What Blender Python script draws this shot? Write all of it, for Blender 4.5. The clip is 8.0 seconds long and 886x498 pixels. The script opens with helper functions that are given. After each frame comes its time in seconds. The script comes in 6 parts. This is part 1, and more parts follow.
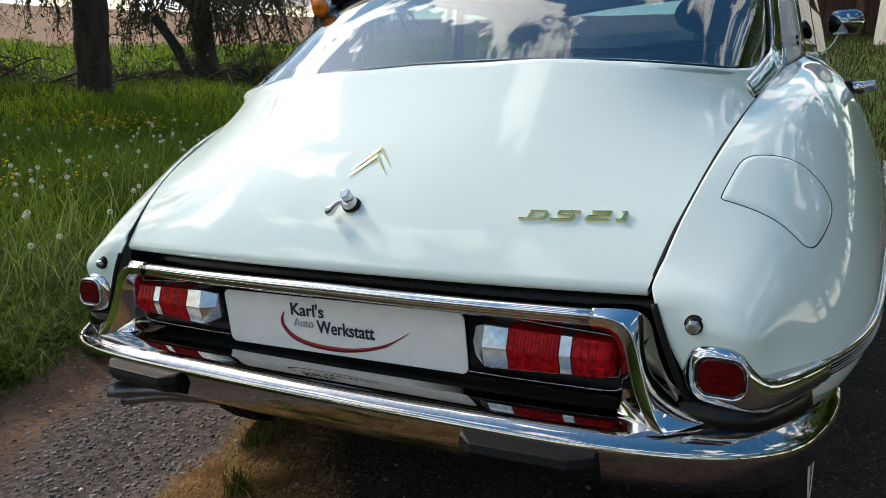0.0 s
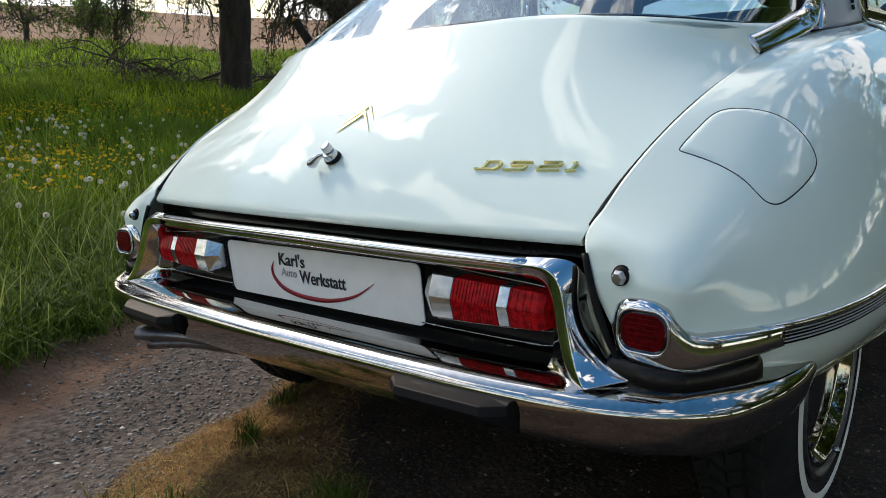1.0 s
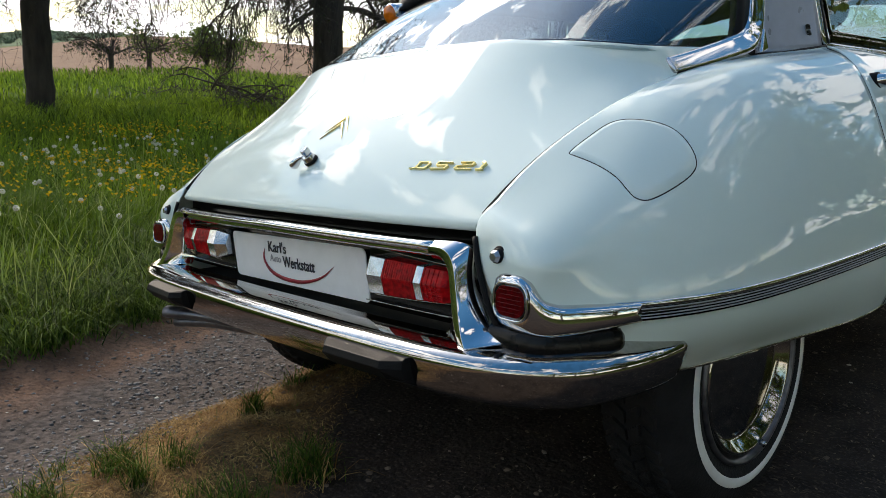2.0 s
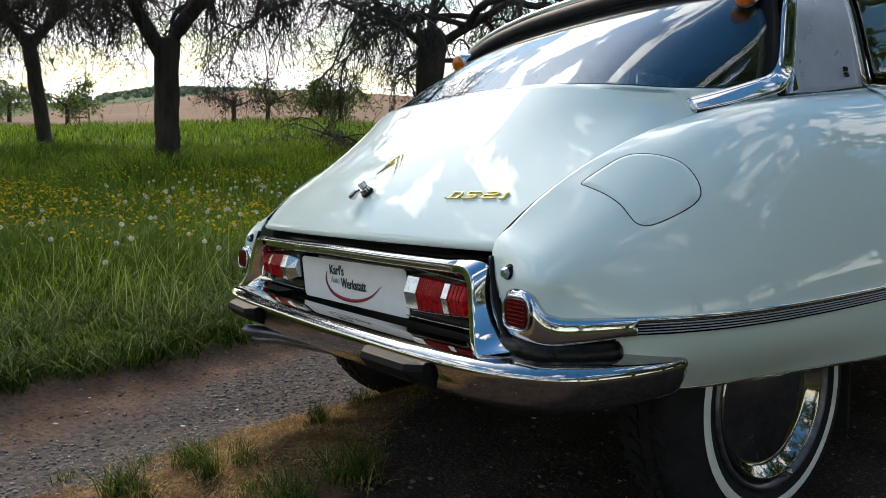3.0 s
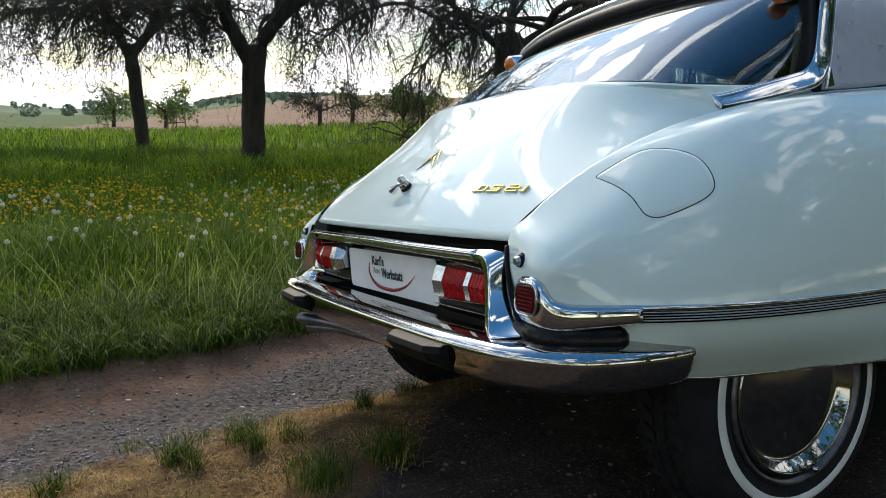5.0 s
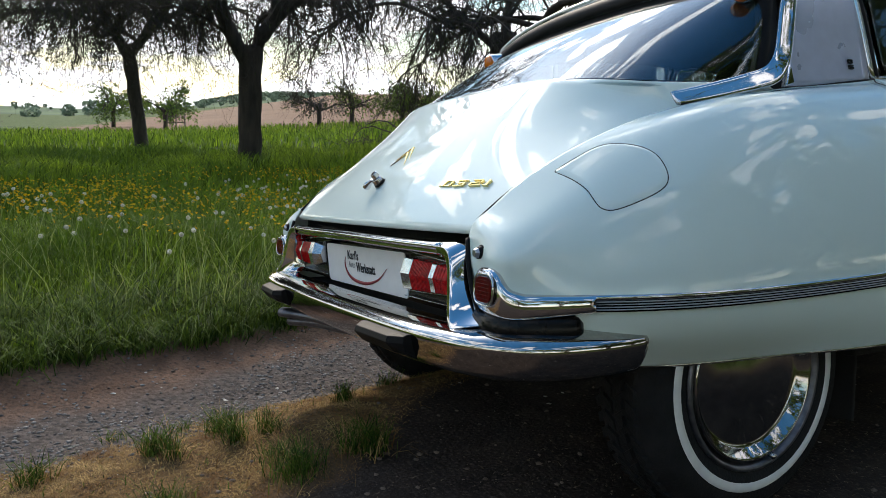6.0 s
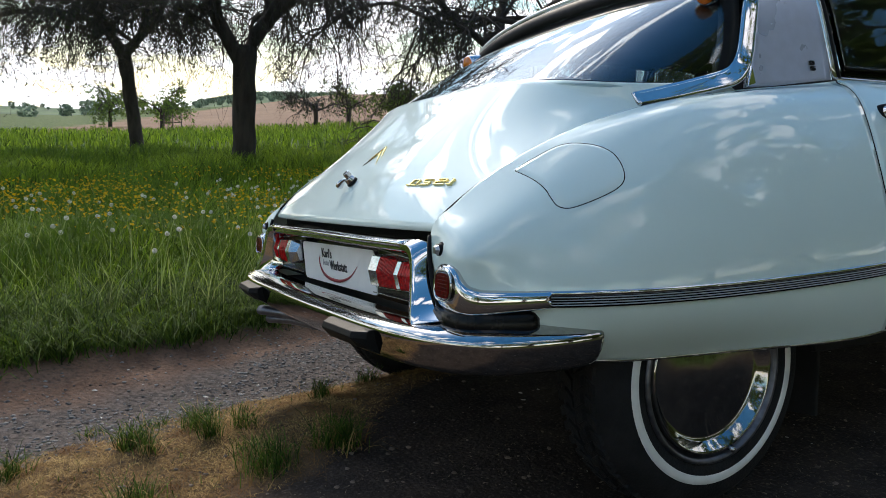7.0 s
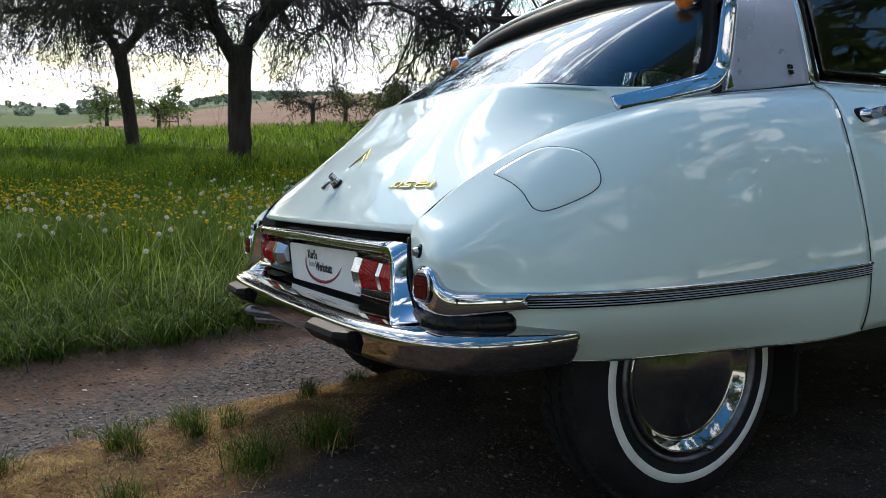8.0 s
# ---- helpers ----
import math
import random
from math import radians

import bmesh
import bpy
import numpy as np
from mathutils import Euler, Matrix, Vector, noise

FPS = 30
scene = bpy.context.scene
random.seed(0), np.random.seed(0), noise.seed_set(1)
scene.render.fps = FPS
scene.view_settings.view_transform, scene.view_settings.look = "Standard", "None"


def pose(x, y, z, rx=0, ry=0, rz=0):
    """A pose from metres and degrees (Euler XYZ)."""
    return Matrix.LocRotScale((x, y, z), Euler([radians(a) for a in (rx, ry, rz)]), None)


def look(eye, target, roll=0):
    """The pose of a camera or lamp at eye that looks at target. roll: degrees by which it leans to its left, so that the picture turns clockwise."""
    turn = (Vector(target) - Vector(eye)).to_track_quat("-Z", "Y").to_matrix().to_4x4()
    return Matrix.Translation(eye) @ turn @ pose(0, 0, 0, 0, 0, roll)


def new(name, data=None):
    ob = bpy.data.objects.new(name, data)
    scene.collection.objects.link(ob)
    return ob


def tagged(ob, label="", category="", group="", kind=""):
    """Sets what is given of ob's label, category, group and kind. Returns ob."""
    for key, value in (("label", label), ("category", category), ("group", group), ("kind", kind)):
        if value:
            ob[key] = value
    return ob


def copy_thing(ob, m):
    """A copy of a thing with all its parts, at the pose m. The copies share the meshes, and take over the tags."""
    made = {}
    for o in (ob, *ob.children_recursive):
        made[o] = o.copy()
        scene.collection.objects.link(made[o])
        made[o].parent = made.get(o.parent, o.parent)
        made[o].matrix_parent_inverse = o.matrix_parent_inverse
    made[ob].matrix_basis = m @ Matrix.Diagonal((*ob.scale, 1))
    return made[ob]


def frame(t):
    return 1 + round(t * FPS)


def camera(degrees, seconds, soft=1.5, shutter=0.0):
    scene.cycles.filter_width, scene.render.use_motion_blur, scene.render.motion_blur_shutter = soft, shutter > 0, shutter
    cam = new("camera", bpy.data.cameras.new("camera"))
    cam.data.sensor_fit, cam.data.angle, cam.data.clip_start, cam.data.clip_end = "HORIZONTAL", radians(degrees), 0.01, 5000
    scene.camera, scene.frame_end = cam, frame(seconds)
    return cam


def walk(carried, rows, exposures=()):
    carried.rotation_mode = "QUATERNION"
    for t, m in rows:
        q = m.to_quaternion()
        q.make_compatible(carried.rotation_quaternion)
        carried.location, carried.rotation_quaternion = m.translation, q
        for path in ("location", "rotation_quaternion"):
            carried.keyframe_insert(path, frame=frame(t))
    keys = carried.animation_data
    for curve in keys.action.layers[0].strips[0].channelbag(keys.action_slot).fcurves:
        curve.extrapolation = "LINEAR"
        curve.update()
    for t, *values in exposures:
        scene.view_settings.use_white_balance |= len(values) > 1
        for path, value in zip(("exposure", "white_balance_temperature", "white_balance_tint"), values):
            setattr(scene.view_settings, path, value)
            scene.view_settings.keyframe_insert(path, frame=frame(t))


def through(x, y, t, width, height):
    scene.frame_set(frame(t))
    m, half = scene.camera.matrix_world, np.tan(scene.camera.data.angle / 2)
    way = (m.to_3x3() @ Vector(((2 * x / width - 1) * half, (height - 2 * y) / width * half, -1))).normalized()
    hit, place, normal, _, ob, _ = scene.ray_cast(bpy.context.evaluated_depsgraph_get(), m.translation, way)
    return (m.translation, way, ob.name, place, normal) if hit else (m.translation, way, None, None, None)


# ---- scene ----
# The car's own axes: x to its right, y ahead, z up. The car leans to its left on the cambered track.
CAR = pose(0, 0, 0.03, 0, -5.3, 0)
cam = camera(62.0, 8.0, soft=0.85)
PATH = [
    (0, (0.79, -1.001, 0.869), (-0.17, 0.71, 0.48), -2.3),
    (0.5, (0.91, -0.926, 0.825), (-0.214, 0.686, 0.452), -2.0),
    (1, (1.029, -0.857, 0.771), (-0.231, 0.654, 0.411), -1.6),
    (2.3, (1.454, -0.82, 0.717), (-0.059, 0.466, 0.474), -0.5),
    (2.5, (1.498, -0.823, 0.708), (-0.057, 0.416, 0.497), -0.4),
    (3, (1.573, -0.811, 0.696), (-0.064, 0.328, 0.545), -0.2),
    (3.5, (1.617, -0.806, 0.694), (-0.07, 0.259, 0.554), 0.0),
    (4, (1.645, -0.788, 0.687), (-0.08, 0.215, 0.548), 0.1),
    (5.5, (1.733, -0.737, 0.669), (-0.023, 0.211, 0.527), 0.2),
    (6, (1.771, -0.712, 0.664), (0.017, 0.237, 0.522), 0.1),
    (6.5, (1.807, -0.685, 0.664), (0.054, 0.267, 0.52), 0.1),
    (7, (1.832, -0.666, 0.661), (0.08, 0.288, 0.519), 0.1),
    (7.5, (1.852, -0.651, 0.668), (0.101, 0.306, 0.525), 0.1),
    (8, (1.868, -0.645, 0.668), (0.12, 0.314, 0.524), 0.1),
]
walk(cam, [(t, CAR @ look(eye, target, roll)) for t, eye, target, roll in PATH], exposures=[(0, 0.43, 7800, 14), (8, 0.46, 7150, 13)])

# ---------------------------------------------------------------- light
SUN_FROM = Vector((-0.80, 0.14, 0.59)).normalized()
world = bpy.data.worlds.new("sky")
scene.world = world
world.use_nodes = True
wn, wl = world.node_tree.nodes, world.node_tree.links
wn.clear()
w_out = wn.new("ShaderNodeOutputWorld")
w_bg = wn.new("ShaderNodeBackground")
w_sky = wn.new("ShaderNodeTexSky")
w_sky.sky_type, w_sky.sun_disc = "NISHITA", False
w_sky.air_density, w_sky.dust_density, w_sky.ozone_density = 1.5, 0.2, 2.0
w_sky.sun_elevation = math.asin(SUN_FROM.z)
w_sky.sun_rotation = math.atan2(SUN_FROM.x, SUN_FROM.y)
w_bg.inputs["Strength"].default_value = 0.15
w_co = wn.new("ShaderNodeTexCoord")
w_sep = wn.new("ShaderNodeSeparateXYZ")
wl.new(w_co.outputs["Generated"], w_sep.inputs[0])
w_h = wn.new("ShaderNodeMath"); w_h.operation = "MAXIMUM"; w_h.inputs[1].default_value = 0.0
wl.new(w_sep.outputs["Z"], w_h.inputs[0])
w_h2 = wn.new("ShaderNodeMath"); w_h2.operation = "ADD"; w_h2.inputs[1].default_value = 0.22
wl.new(w_h.outputs[0], w_h2.inputs[0])
w_div = wn.new("ShaderNodeVectorMath"); w_div.operation = "DIVIDE"
w_c3 = wn.new("ShaderNodeCombineXYZ")
for k in range(3):
    wl.new(w_h2.outputs[0], w_c3.inputs[k])
wl.new(w_co.outputs["Generated"], w_div.inputs[0]); wl.new(w_c3.outputs[0], w_div.inputs[1])
w_noise = wn.new("ShaderNodeTexNoise")
w_noise.inputs["Scale"].default_value, w_noise.inputs["Detail"].default_value, w_noise.inputs["Roughness"].default_value = 2.6, 12.0, 0.62
w_noise.inputs["Distortion"].default_value = 0.25
w_shift = wn.new("ShaderNodeVectorMath"); w_shift.operation = "ADD"; w_shift.inputs[1].default_value = (8.3, 4.9, 0.4)
wl.new(w_div.outputs[0], w_shift.inputs[0])
wl.new(w_shift.outputs[0], w_noise.inputs["Vector"])
w_ramp = wn.new("ShaderNodeValToRGB")
w_ramp.color_ramp.elements[0].position, w_ramp.color_ramp.elements[1].position = 0.494, 0.516
# cloud lies thicker on the sunny side and low down
w_lean = wn.new("ShaderNodeVectorMath"); w_lean.operation = "DOT_PRODUCT"; w_lean.inputs[1].default_value = (-0.020, 0.0, -0.065)
wl.new(w_co.outputs["Generated"], w_lean.inputs[0])
w_more = wn.new("ShaderNodeMath"); w_more.operation = "ADD"
wl.new(w_noise.outputs["Fac"], w_more.inputs[0]); wl.new(w_lean.outputs["Value"], w_more.inputs[1])
wl.new(w_more.outputs[0], w_ramp.inputs[0])
w_mix = wn.new("ShaderNodeMix"); w_mix.data_type = "RGBA"
# white haze low over the horizon
w_haze = wn.new("ShaderNodeMapRange")
w_haze.inputs["From Min"].default_value, w_haze.inputs["From Max"].default_value = 0.02, 0.16
w_haze.inputs["To Min"].default_value, w_haze.inputs["To Max"].default_value = 0.6, 0.0
wl.new(w_sep.outputs["Z"], w_haze.inputs["Value"])
w_both = wn.new("ShaderNodeMath"); w_both.operation = "MAXIMUM"
wl.new(w_ramp.outputs["Color"], w_both.inputs[0]); wl.new(w_haze.outputs[0], w_both.inputs[1])
w_blue = wn.new("ShaderNodeHueSaturation")
w_blue.inputs["Saturation"].default_value = 1.40
wl.new(w_sky.outputs[0], w_blue.inputs["Color"])
wl.new(w_blue.outputs[0], w_mix.inputs["A"])
# clouds glow towards the sun, as thin cloud does
w_dot = wn.new("ShaderNodeVectorMath"); w_dot.operation = "DOT_PRODUCT"
wl.new(w_co.outputs["Generated"], w_dot.inputs[0]); w_dot.inputs[1].default_value = SUN_FROM
w_pos = wn.new("ShaderNodeMath"); w_pos.operation = "MAXIMUM"; w_pos.inputs[1].default_value = 0.0
wl.new(w_dot.outputs["Value"], w_pos.inputs[0])
w_pow = wn.new("ShaderNodeMath"); w_pow.operation = "POWER"; w_pow.inputs[1].default_value = 11.0
wl.new(w_pos.outputs[0], w_pow.inputs[0])
w_mad = wn.new("ShaderNodeMath"); w_mad.operation = "MULTIPLY_ADD"; w_mad.inputs[1].default_value = 22.0; w_mad.inputs[2].default_value = 8.6
wl.new(w_pow.outputs[0], w_mad.inputs[0])
w_thin = wn.new("ShaderNodeMath"); w_thin.operation = "MULTIPLY"; w_thin.inputs[1].default_value = 0.35
wl.new(w_pow.outputs[0], w_thin.inputs[0])
w_all = wn.new("ShaderNodeMath"); w_all.operation = "MAXIMUM"
wl.new(w_both.outputs[0], w_all.inputs[0]); wl.new(w_thin.outputs[0], w_all.inputs[1])
wl.new(w_all.outputs[0], w_mix.inputs["Factor"])
w_cloud = wn.new("ShaderNodeVectorMath"); w_cloud.operation = "SCALE"; w_cloud.inputs[0].default_value = (0.91, 0.985, 1.09)
wl.new(w_mad.outputs[0], w_cloud.inputs["Scale"])
wl.new(w_cloud.outputs[0], w_mix.inputs["B"])
wl.new(w_mix.outputs["Result"], w_bg.inputs["Color"])
wl.new(w_bg.outputs[0], w_out.inputs[0])
sun_data = bpy.data.lights.new("sun", "SUN")
sun_data.energy, sun_data.angle, sun_data.color = 2.3, radians(10.0), (1.0, 0.95, 0.86)
sun = new("sun", sun_data)
sun.matrix_world = look((0, 0, 30), Vector((0, 0, 30)) - SUN_FROM)


# ---------------------------------------------------------------- materials
def material(name, colour, rough=0.5, metal=0.0, vary=0.0, vary_scale=20.0, colour2=None, bump=0.0, bump_scale=200.0,
             coat=0.0, spec=0.5, random_by="", rough_vary=0.0, transmission=0.0, ior=1.45, stretch=None):
    """A principled surface with two scales of variation in colour, gloss and relief."""
    m = bpy.data.materials.new(name)
    m.use_nodes = True
    n, l = m.node_tree.nodes, m.node_tree.links
    b = n["Principled BSDF"]
    b.inputs["Base Color"].default_value = (*colour, 1)
    b.inputs["Roughness"].default_value, b.inputs["Metallic"].default_value = rough, metal
    b.inputs["Coat Weight"].default_value, b.inputs["Coat Roughness"].default_value = coat, 0.006
    b.inputs["Specular IOR Level"].default_value = spec
    b.inputs["Transmission Weight"].default_value, b.inputs["IOR"].default_value = transmission, ior
    co = n.new("ShaderNodeTexCoord")
    vec = co.outputs["Object"]
    if stretch:
        mp = n.new("ShaderNodeMapping")
        mp.inputs["Scale"].default_value = stretch
        l.new(vec, mp.inputs["Vector"])
        vec = mp.outputs["Vector"]
    if vary or colour2:
        c2 = colour2 or tuple(c * (1 - vary) for c in colour)
        mix = n.new("ShaderNodeMix"); mix.data_type = "RGBA"
        mix.inputs["A"].default_value, mix.inputs["B"].default_value = (*colour, 1), (*c2, 1)
        if random_by:
            if random_by == "island":
                g = n.new("ShaderNodeNewGeometry"); out = g.outputs["Random Per Island"]
            else:
                g = n.new("ShaderNodeObjectInfo"); out = g.outputs["Random"]
            l.new(out, mix.inputs["Factor"])
        else:
            a = n.new("ShaderNodeTexNoise")
            a.inputs["Scale"].default_value, a.inputs["Detail"].default_value = vary_scale, 6.0
            l.new(vec, a.inputs["Vector"])
            r = n.new("ShaderNodeValToRGB")
            r.color_ramp.elements[0].position, r.color_ramp.elements[1].position = 0.35, 0.65
            l.new(a.outputs["Fac"], r.inputs[0]); l.new(r.outputs[0], mix.inputs["Factor"])
        l.new(mix.outputs["Result"], b.inputs["Base Color"])
    if rough_vary:
        a = n.new("ShaderNodeTexNoise")
        a.inputs["Scale"].default_value, a.inputs["Detail"].default_value = 9.0, 8.0
        l.new(vec, a.inputs["Vector"])
        mr = n.new("ShaderNodeMapRange")
        mr.inputs["From Min"].default_value, mr.inputs["From Max"].default_value = 0.35, 0.7
        mr.inputs["To Min"].default_value, mr.inputs["To Max"].default_value = rough, rough + rough_vary
        l.new(a.outputs["Fac"], mr.inputs["Value"]); l.new(mr.outputs[0], b.inputs["Roughness"])
    if bump:
        a = n.new("ShaderNodeTexNoise")
        a.inputs["Scale"].default_value, a.inputs["Detail"].default_value = bump_scale, 5.0
        l.new(vec, a.inputs["Vector"])
        bp = n.new("ShaderNodeBump")
        bp.inputs["Strength"].default_value, bp.inputs["Distance"].default_value = bump, 0.01
        l.new(a.outputs["Fac"], bp.inputs["Height"]); l.new(bp.outputs[0], b.inputs["Normal"])
    return m


PAINT = material("mint_paint", (0.68, 0.79, 0.755), 0.5, vary=0.03, vary_scale=3, coat=1.0, spec=0.0)
PAINT.node_tree.nodes["Principled BSDF"].inputs["Coat IOR"].default_value = 1.62
CHROME = material("chrome", (0.60, 0.60, 0.61), 0.04, 1.0, rough_vary=0.05, vary=0.06, vary_scale=40)
RIB = material("satin_rib", (0.40, 0.40, 0.44), 0.32, 0.3, vary=0.08, vary_scale=30)
DULL_CHROME = material("worn_chrome", (0.42, 0.43, 0.45), 0.2, 1.0, rough_vary=0.12, vary=0.1, vary_scale=60)
BUMPER = material("bumper_chrome", (0.48, 0.465, 0.45), 0.03, 1.0, rough_vary=0.05, vary=0.16, vary_scale=120)
HUB = material("hub_steel", (0.38, 0.375, 0.36), 0.03, 1.0, rough_vary=0.06, vary=0.2, vary_scale=30)
GOLD = material("gold_plate", (0.86, 0.68, 0.28), 0.16, 1.0, vary=0.1, vary_scale=80)
BLACK = material("black_enamel", (0.006, 0.006, 0.0065), 0.16, vary=0.3, vary_scale=30, rough_vary=0.12, spec=0.22)
RUBBER = material("black_rubber", (0.010, 0.010, 0.011), 0.5, vary=0.3, vary_scale=30, bump=0.04, bump_scale=300, spec=0.12)
TYRE = material("tyre_rubber", (0.020, 0.0195, 0.020), 0.8, spec=0.15, vary=0.35, vary_scale=18, bump=0.3, bump_scale=150)
WHITEWALL = material("whitewall", (0.72, 0.71, 0.68), 0.6, vary=0.14, vary_scale=25)
GLOSS_BLACK = material("gloss_black", (0.006, 0.006, 0.007), 0.05, coat=0.6)
STEEL = material("dark_steel", (0.17, 0.17, 0.19), 0.30, 0.9, vary=0.4, vary_scale=40, rough_vary=0.2)
MIRROR = material("mirror_silver", (0.30, 0.32, 0.34), 0.02, 1.0)
DARK = material("underbody", (0.012, 0.011, 0.010), 0.9, vary=0.4, vary_scale=12)
RED = material("red_lens", (0.52, 0.005, 0.008), 0.25, vary=0.6, vary_scale=110, coat=0.0, spec=0.12)
DEEP_RED = material("dark_red_reflector", (0.11, 0.002, 0.004), 0.22, vary=0.5, vary_scale=160, spec=0.12)
ORANGE = material("orange_lens", (0.75, 0.16, 0.01), 0.12, vary=0.4, vary_scale=70, coat=0.8)
CLEAR = material("clear_lens", (0.50, 0.53, 0.57), 0.14, 0.9, vary=0.25, vary_scale=60)
GLASS = material("tinted_glass", (0.40, 0.56, 0.65), 0.004, transmission=1.0, ior=1.57)
GLASS_DARK = material("smoked_glass", (0.66, 0.72, 0.70), 0.008, transmission=1.0, ior=1.27)
WHITE = material("plate_white", (0.83, 0.83, 0.84), 0.35, vary=0.05, vary_scale=30)
INK = material("plate_ink", (0.015, 0.016, 0.03), 0.4, vary=0.1)
GREY_INK = material("plate_grey", (0.36, 0.36, 0.39), 0.4, vary=0.1)
CRIMSON = material("plate_red", (0.30, 0.008, 0.025), 0.4, vary=0.1)
PILLAR = material("pillar_metal", (0.50, 0.52, 0.63), 0.26, 0.45, vary=0.08, vary_scale=30, rough_vary=0.1)
SEAT = material("seat_cloth", (0.012, 0.015, 0.022), 0.8, vary=0.3, vary_scale=30)
ROOF = material("roof_cream", (0.70, 0.72, 0.70), 0.3, vary=0.04, coat=1.0)


# ---------------------------------------------------------------- building helpers
def catmull(points, n):
    """n points along a smooth curve through the given ones."""
    p = np.array(points, float)
    p = np.vstack([2 * p[0] - p[1], p, 2 * p[-1] - p[-2]])
    s = np.linspace(0, len(p) - 3 - 1e-9, n)
    i = s.astype(int)
    t = (s - i)[:, None]
    a, b, c, d = p[i], p[i + 1], p[i + 2], p[i + 3]
    return 0.5 * (2 * b + (c - a) * t + (2 * a - 5 * b + 4 * c - d) * t ** 2 + (3 * b - 3 * c + d - a) * t ** 3)


def sheet(rows, nu, nv):
    """A smooth grid (nv x nu x 3) through rows of control points."""
    r = np.array([catmull(row, nu) for row in rows])
    return np.array([catmull(r[:, k], nv) for k in range(nu)]).transpose(1, 0, 2)


def grid_bm(g, closed=False):
    bm = bmesh.new()
    nv, nu = g.shape[:2]
    v = [[bm.verts.new(g[j, i]) for i in range(nu)] for j in range(nv)]
    for j in range(nv - 1):
        for i in range(nu if closed else nu - 1):
            k = (i + 1) % nu
            bm.faces.new((v[j][i], v[j][k], v[j + 1][k], v[j + 1][i]))
    return bm


def part(name, bm, mat, parent, label="", smooth=True, thick=0.0, bevel=0.0, flip=False):
    """Links a bmesh as one mesh object under its thing or part."""
    if bm.faces:
        bmesh.ops.recalc_face_normals(bm, faces=bm.faces)
    if flip:
        bmesh.ops.reverse_faces(bm, faces=bm.faces)
    me = bpy.data.meshes.new(name)
    bm.to_mesh(me)
    bm.free()
    me.materials.append(mat)
    if smooth:
        me.shade_smooth()
    ob = new(name, me)
    ob.parent = parent
    if thick:
        md = ob.modifiers.new("thickness", "SOLIDIFY")
        md.thickness, md.offset = thick, 0
    if bevel:
        md = ob.modifiers.new("edges", "BEVEL")
        md.width, md.segments, md.limit_method, md.angle_limit = bevel, 2, "ANGLE", radians(40)
        md.harden_normals = smooth
    if label:
        ob["label"] = label
    return ob


def sweep(path, profile, up=(0, 0, 1), scale=None, close=True):
    """A bmesh of a profile of (out, up) pairs carried along a path; out is to the right of the way."""
    p = np.array(path, float)
    t = np.gradient(p, axis=0)
    t /= np.linalg.norm(t, axis=1)[:, None]
    up = np.array(up, float)
    bm = bmesh.new()
    rings = []
    for k in range(len(p)):
        out = np.cross(t[k], up)
        out /= np.linalg.norm(out)
        u = np.cross(out, t[k])
        s = 1 if scale is None else scale[k]
        rings.append([bm.verts.new(p[k] + out * a * s + u * b * s) for a, b in profile])
    n = len(profile)
    for k in range(len(p) - 1):
        for i in range(n if close else n - 1):
            j = (i + 1) % n
            bm.faces.new((rings[k][i], rings[k][j], rings[k + 1][j], rings[k + 1][i]))
    if close:
        bm.faces.new(rings[0])
        bm.faces.new(rings[-1][::-1])
    return bm


def circle(r, n=12, sx=1.0, sy=1.0):
    return [(r * sx * math.cos(2 * math.pi * k / n), r * sy * math.sin(2 * math.pi * k / n)) for k in range(n)]


def rounded(w, h, r, n=4):
    """The outline of a rounded rectangle, centred."""
    out = []
    for cx, cy, a in ((1, 1, 0), (-1, 1, 90), (-1, -1, 180), (1, -1, 270)):
        for k in range(n + 1):
            b = radians(a + 90 * k / n)
            out.append((cx * (w / 2 - r) + r * math.cos(b), cy * (h / 2 - r) + r * math.sin(b)))
    return out


def box_bm(x0, y0, z0, x1, y1, z1, bm=None):
    bm = bm or bmesh.new()
    m = Matrix.LocRotScale(((x0 + x1) / 2, (y0 + y1) / 2, (z0 + z1) / 2), None, (x1 - x0, y1 - y0, z1 - z0))
    bmesh.ops.create_cube(bm, size=1, matrix=m)
    return bm


def prism(outline, origin, right, upv, depth, bm=None, taper=1.0):
    """A flat outline of (a, b) pairs raised by depth along right x up."""
    bm = bm or bmesh.new()
    o, r, u = Vector(origin), Vector(right).normalized(), Vector(upv).normalized()
    n = r.cross(u)
    lo = [bm.verts.new(o + r * a + u * b) for a, b in outline]
    hi = [bm.verts.new(o + r * a * taper + u * b * taper + n * depth) for a, b in outline]
    k = len(outline)
    for i in range(k):
        j = (i + 1) % k
        bm.faces.new((lo[i], lo[j], hi[j], hi[i]))
    bm.faces.new(lo[::-1])
    bm.faces.new(hi)
    return bm


def lathe(profile, n, axis_point, axis="x", arc=1.0):
    """Turns (radius, along) pairs round an axis through a point, along x."""
    bm = bmesh.new()
    c = Vector(axis_point)
    rings = []
    for k in range(n):
        a = 2 * math.pi * k / n
        rings.append([bm.verts.new(c + Vector((d, r * math.cos(a), r * math.sin(a)))) for r, d in profile])
    for k in range(n):
        q = rings[(k + 1) % n]
        for i in range(len(profile) - 1):
            bm.faces.new((rings[k][i], q[i], q[i + 1], rings[k][i + 1]))
    return bm


def interp(x, xs, ys):
    return np.interp(x, xs, ys)


def smooth01(a, b, x):
    t = np.clip((np.asarray(x, float) - a) / (b - a), 0, 1)
    return t * t * (3 - 2 * t)


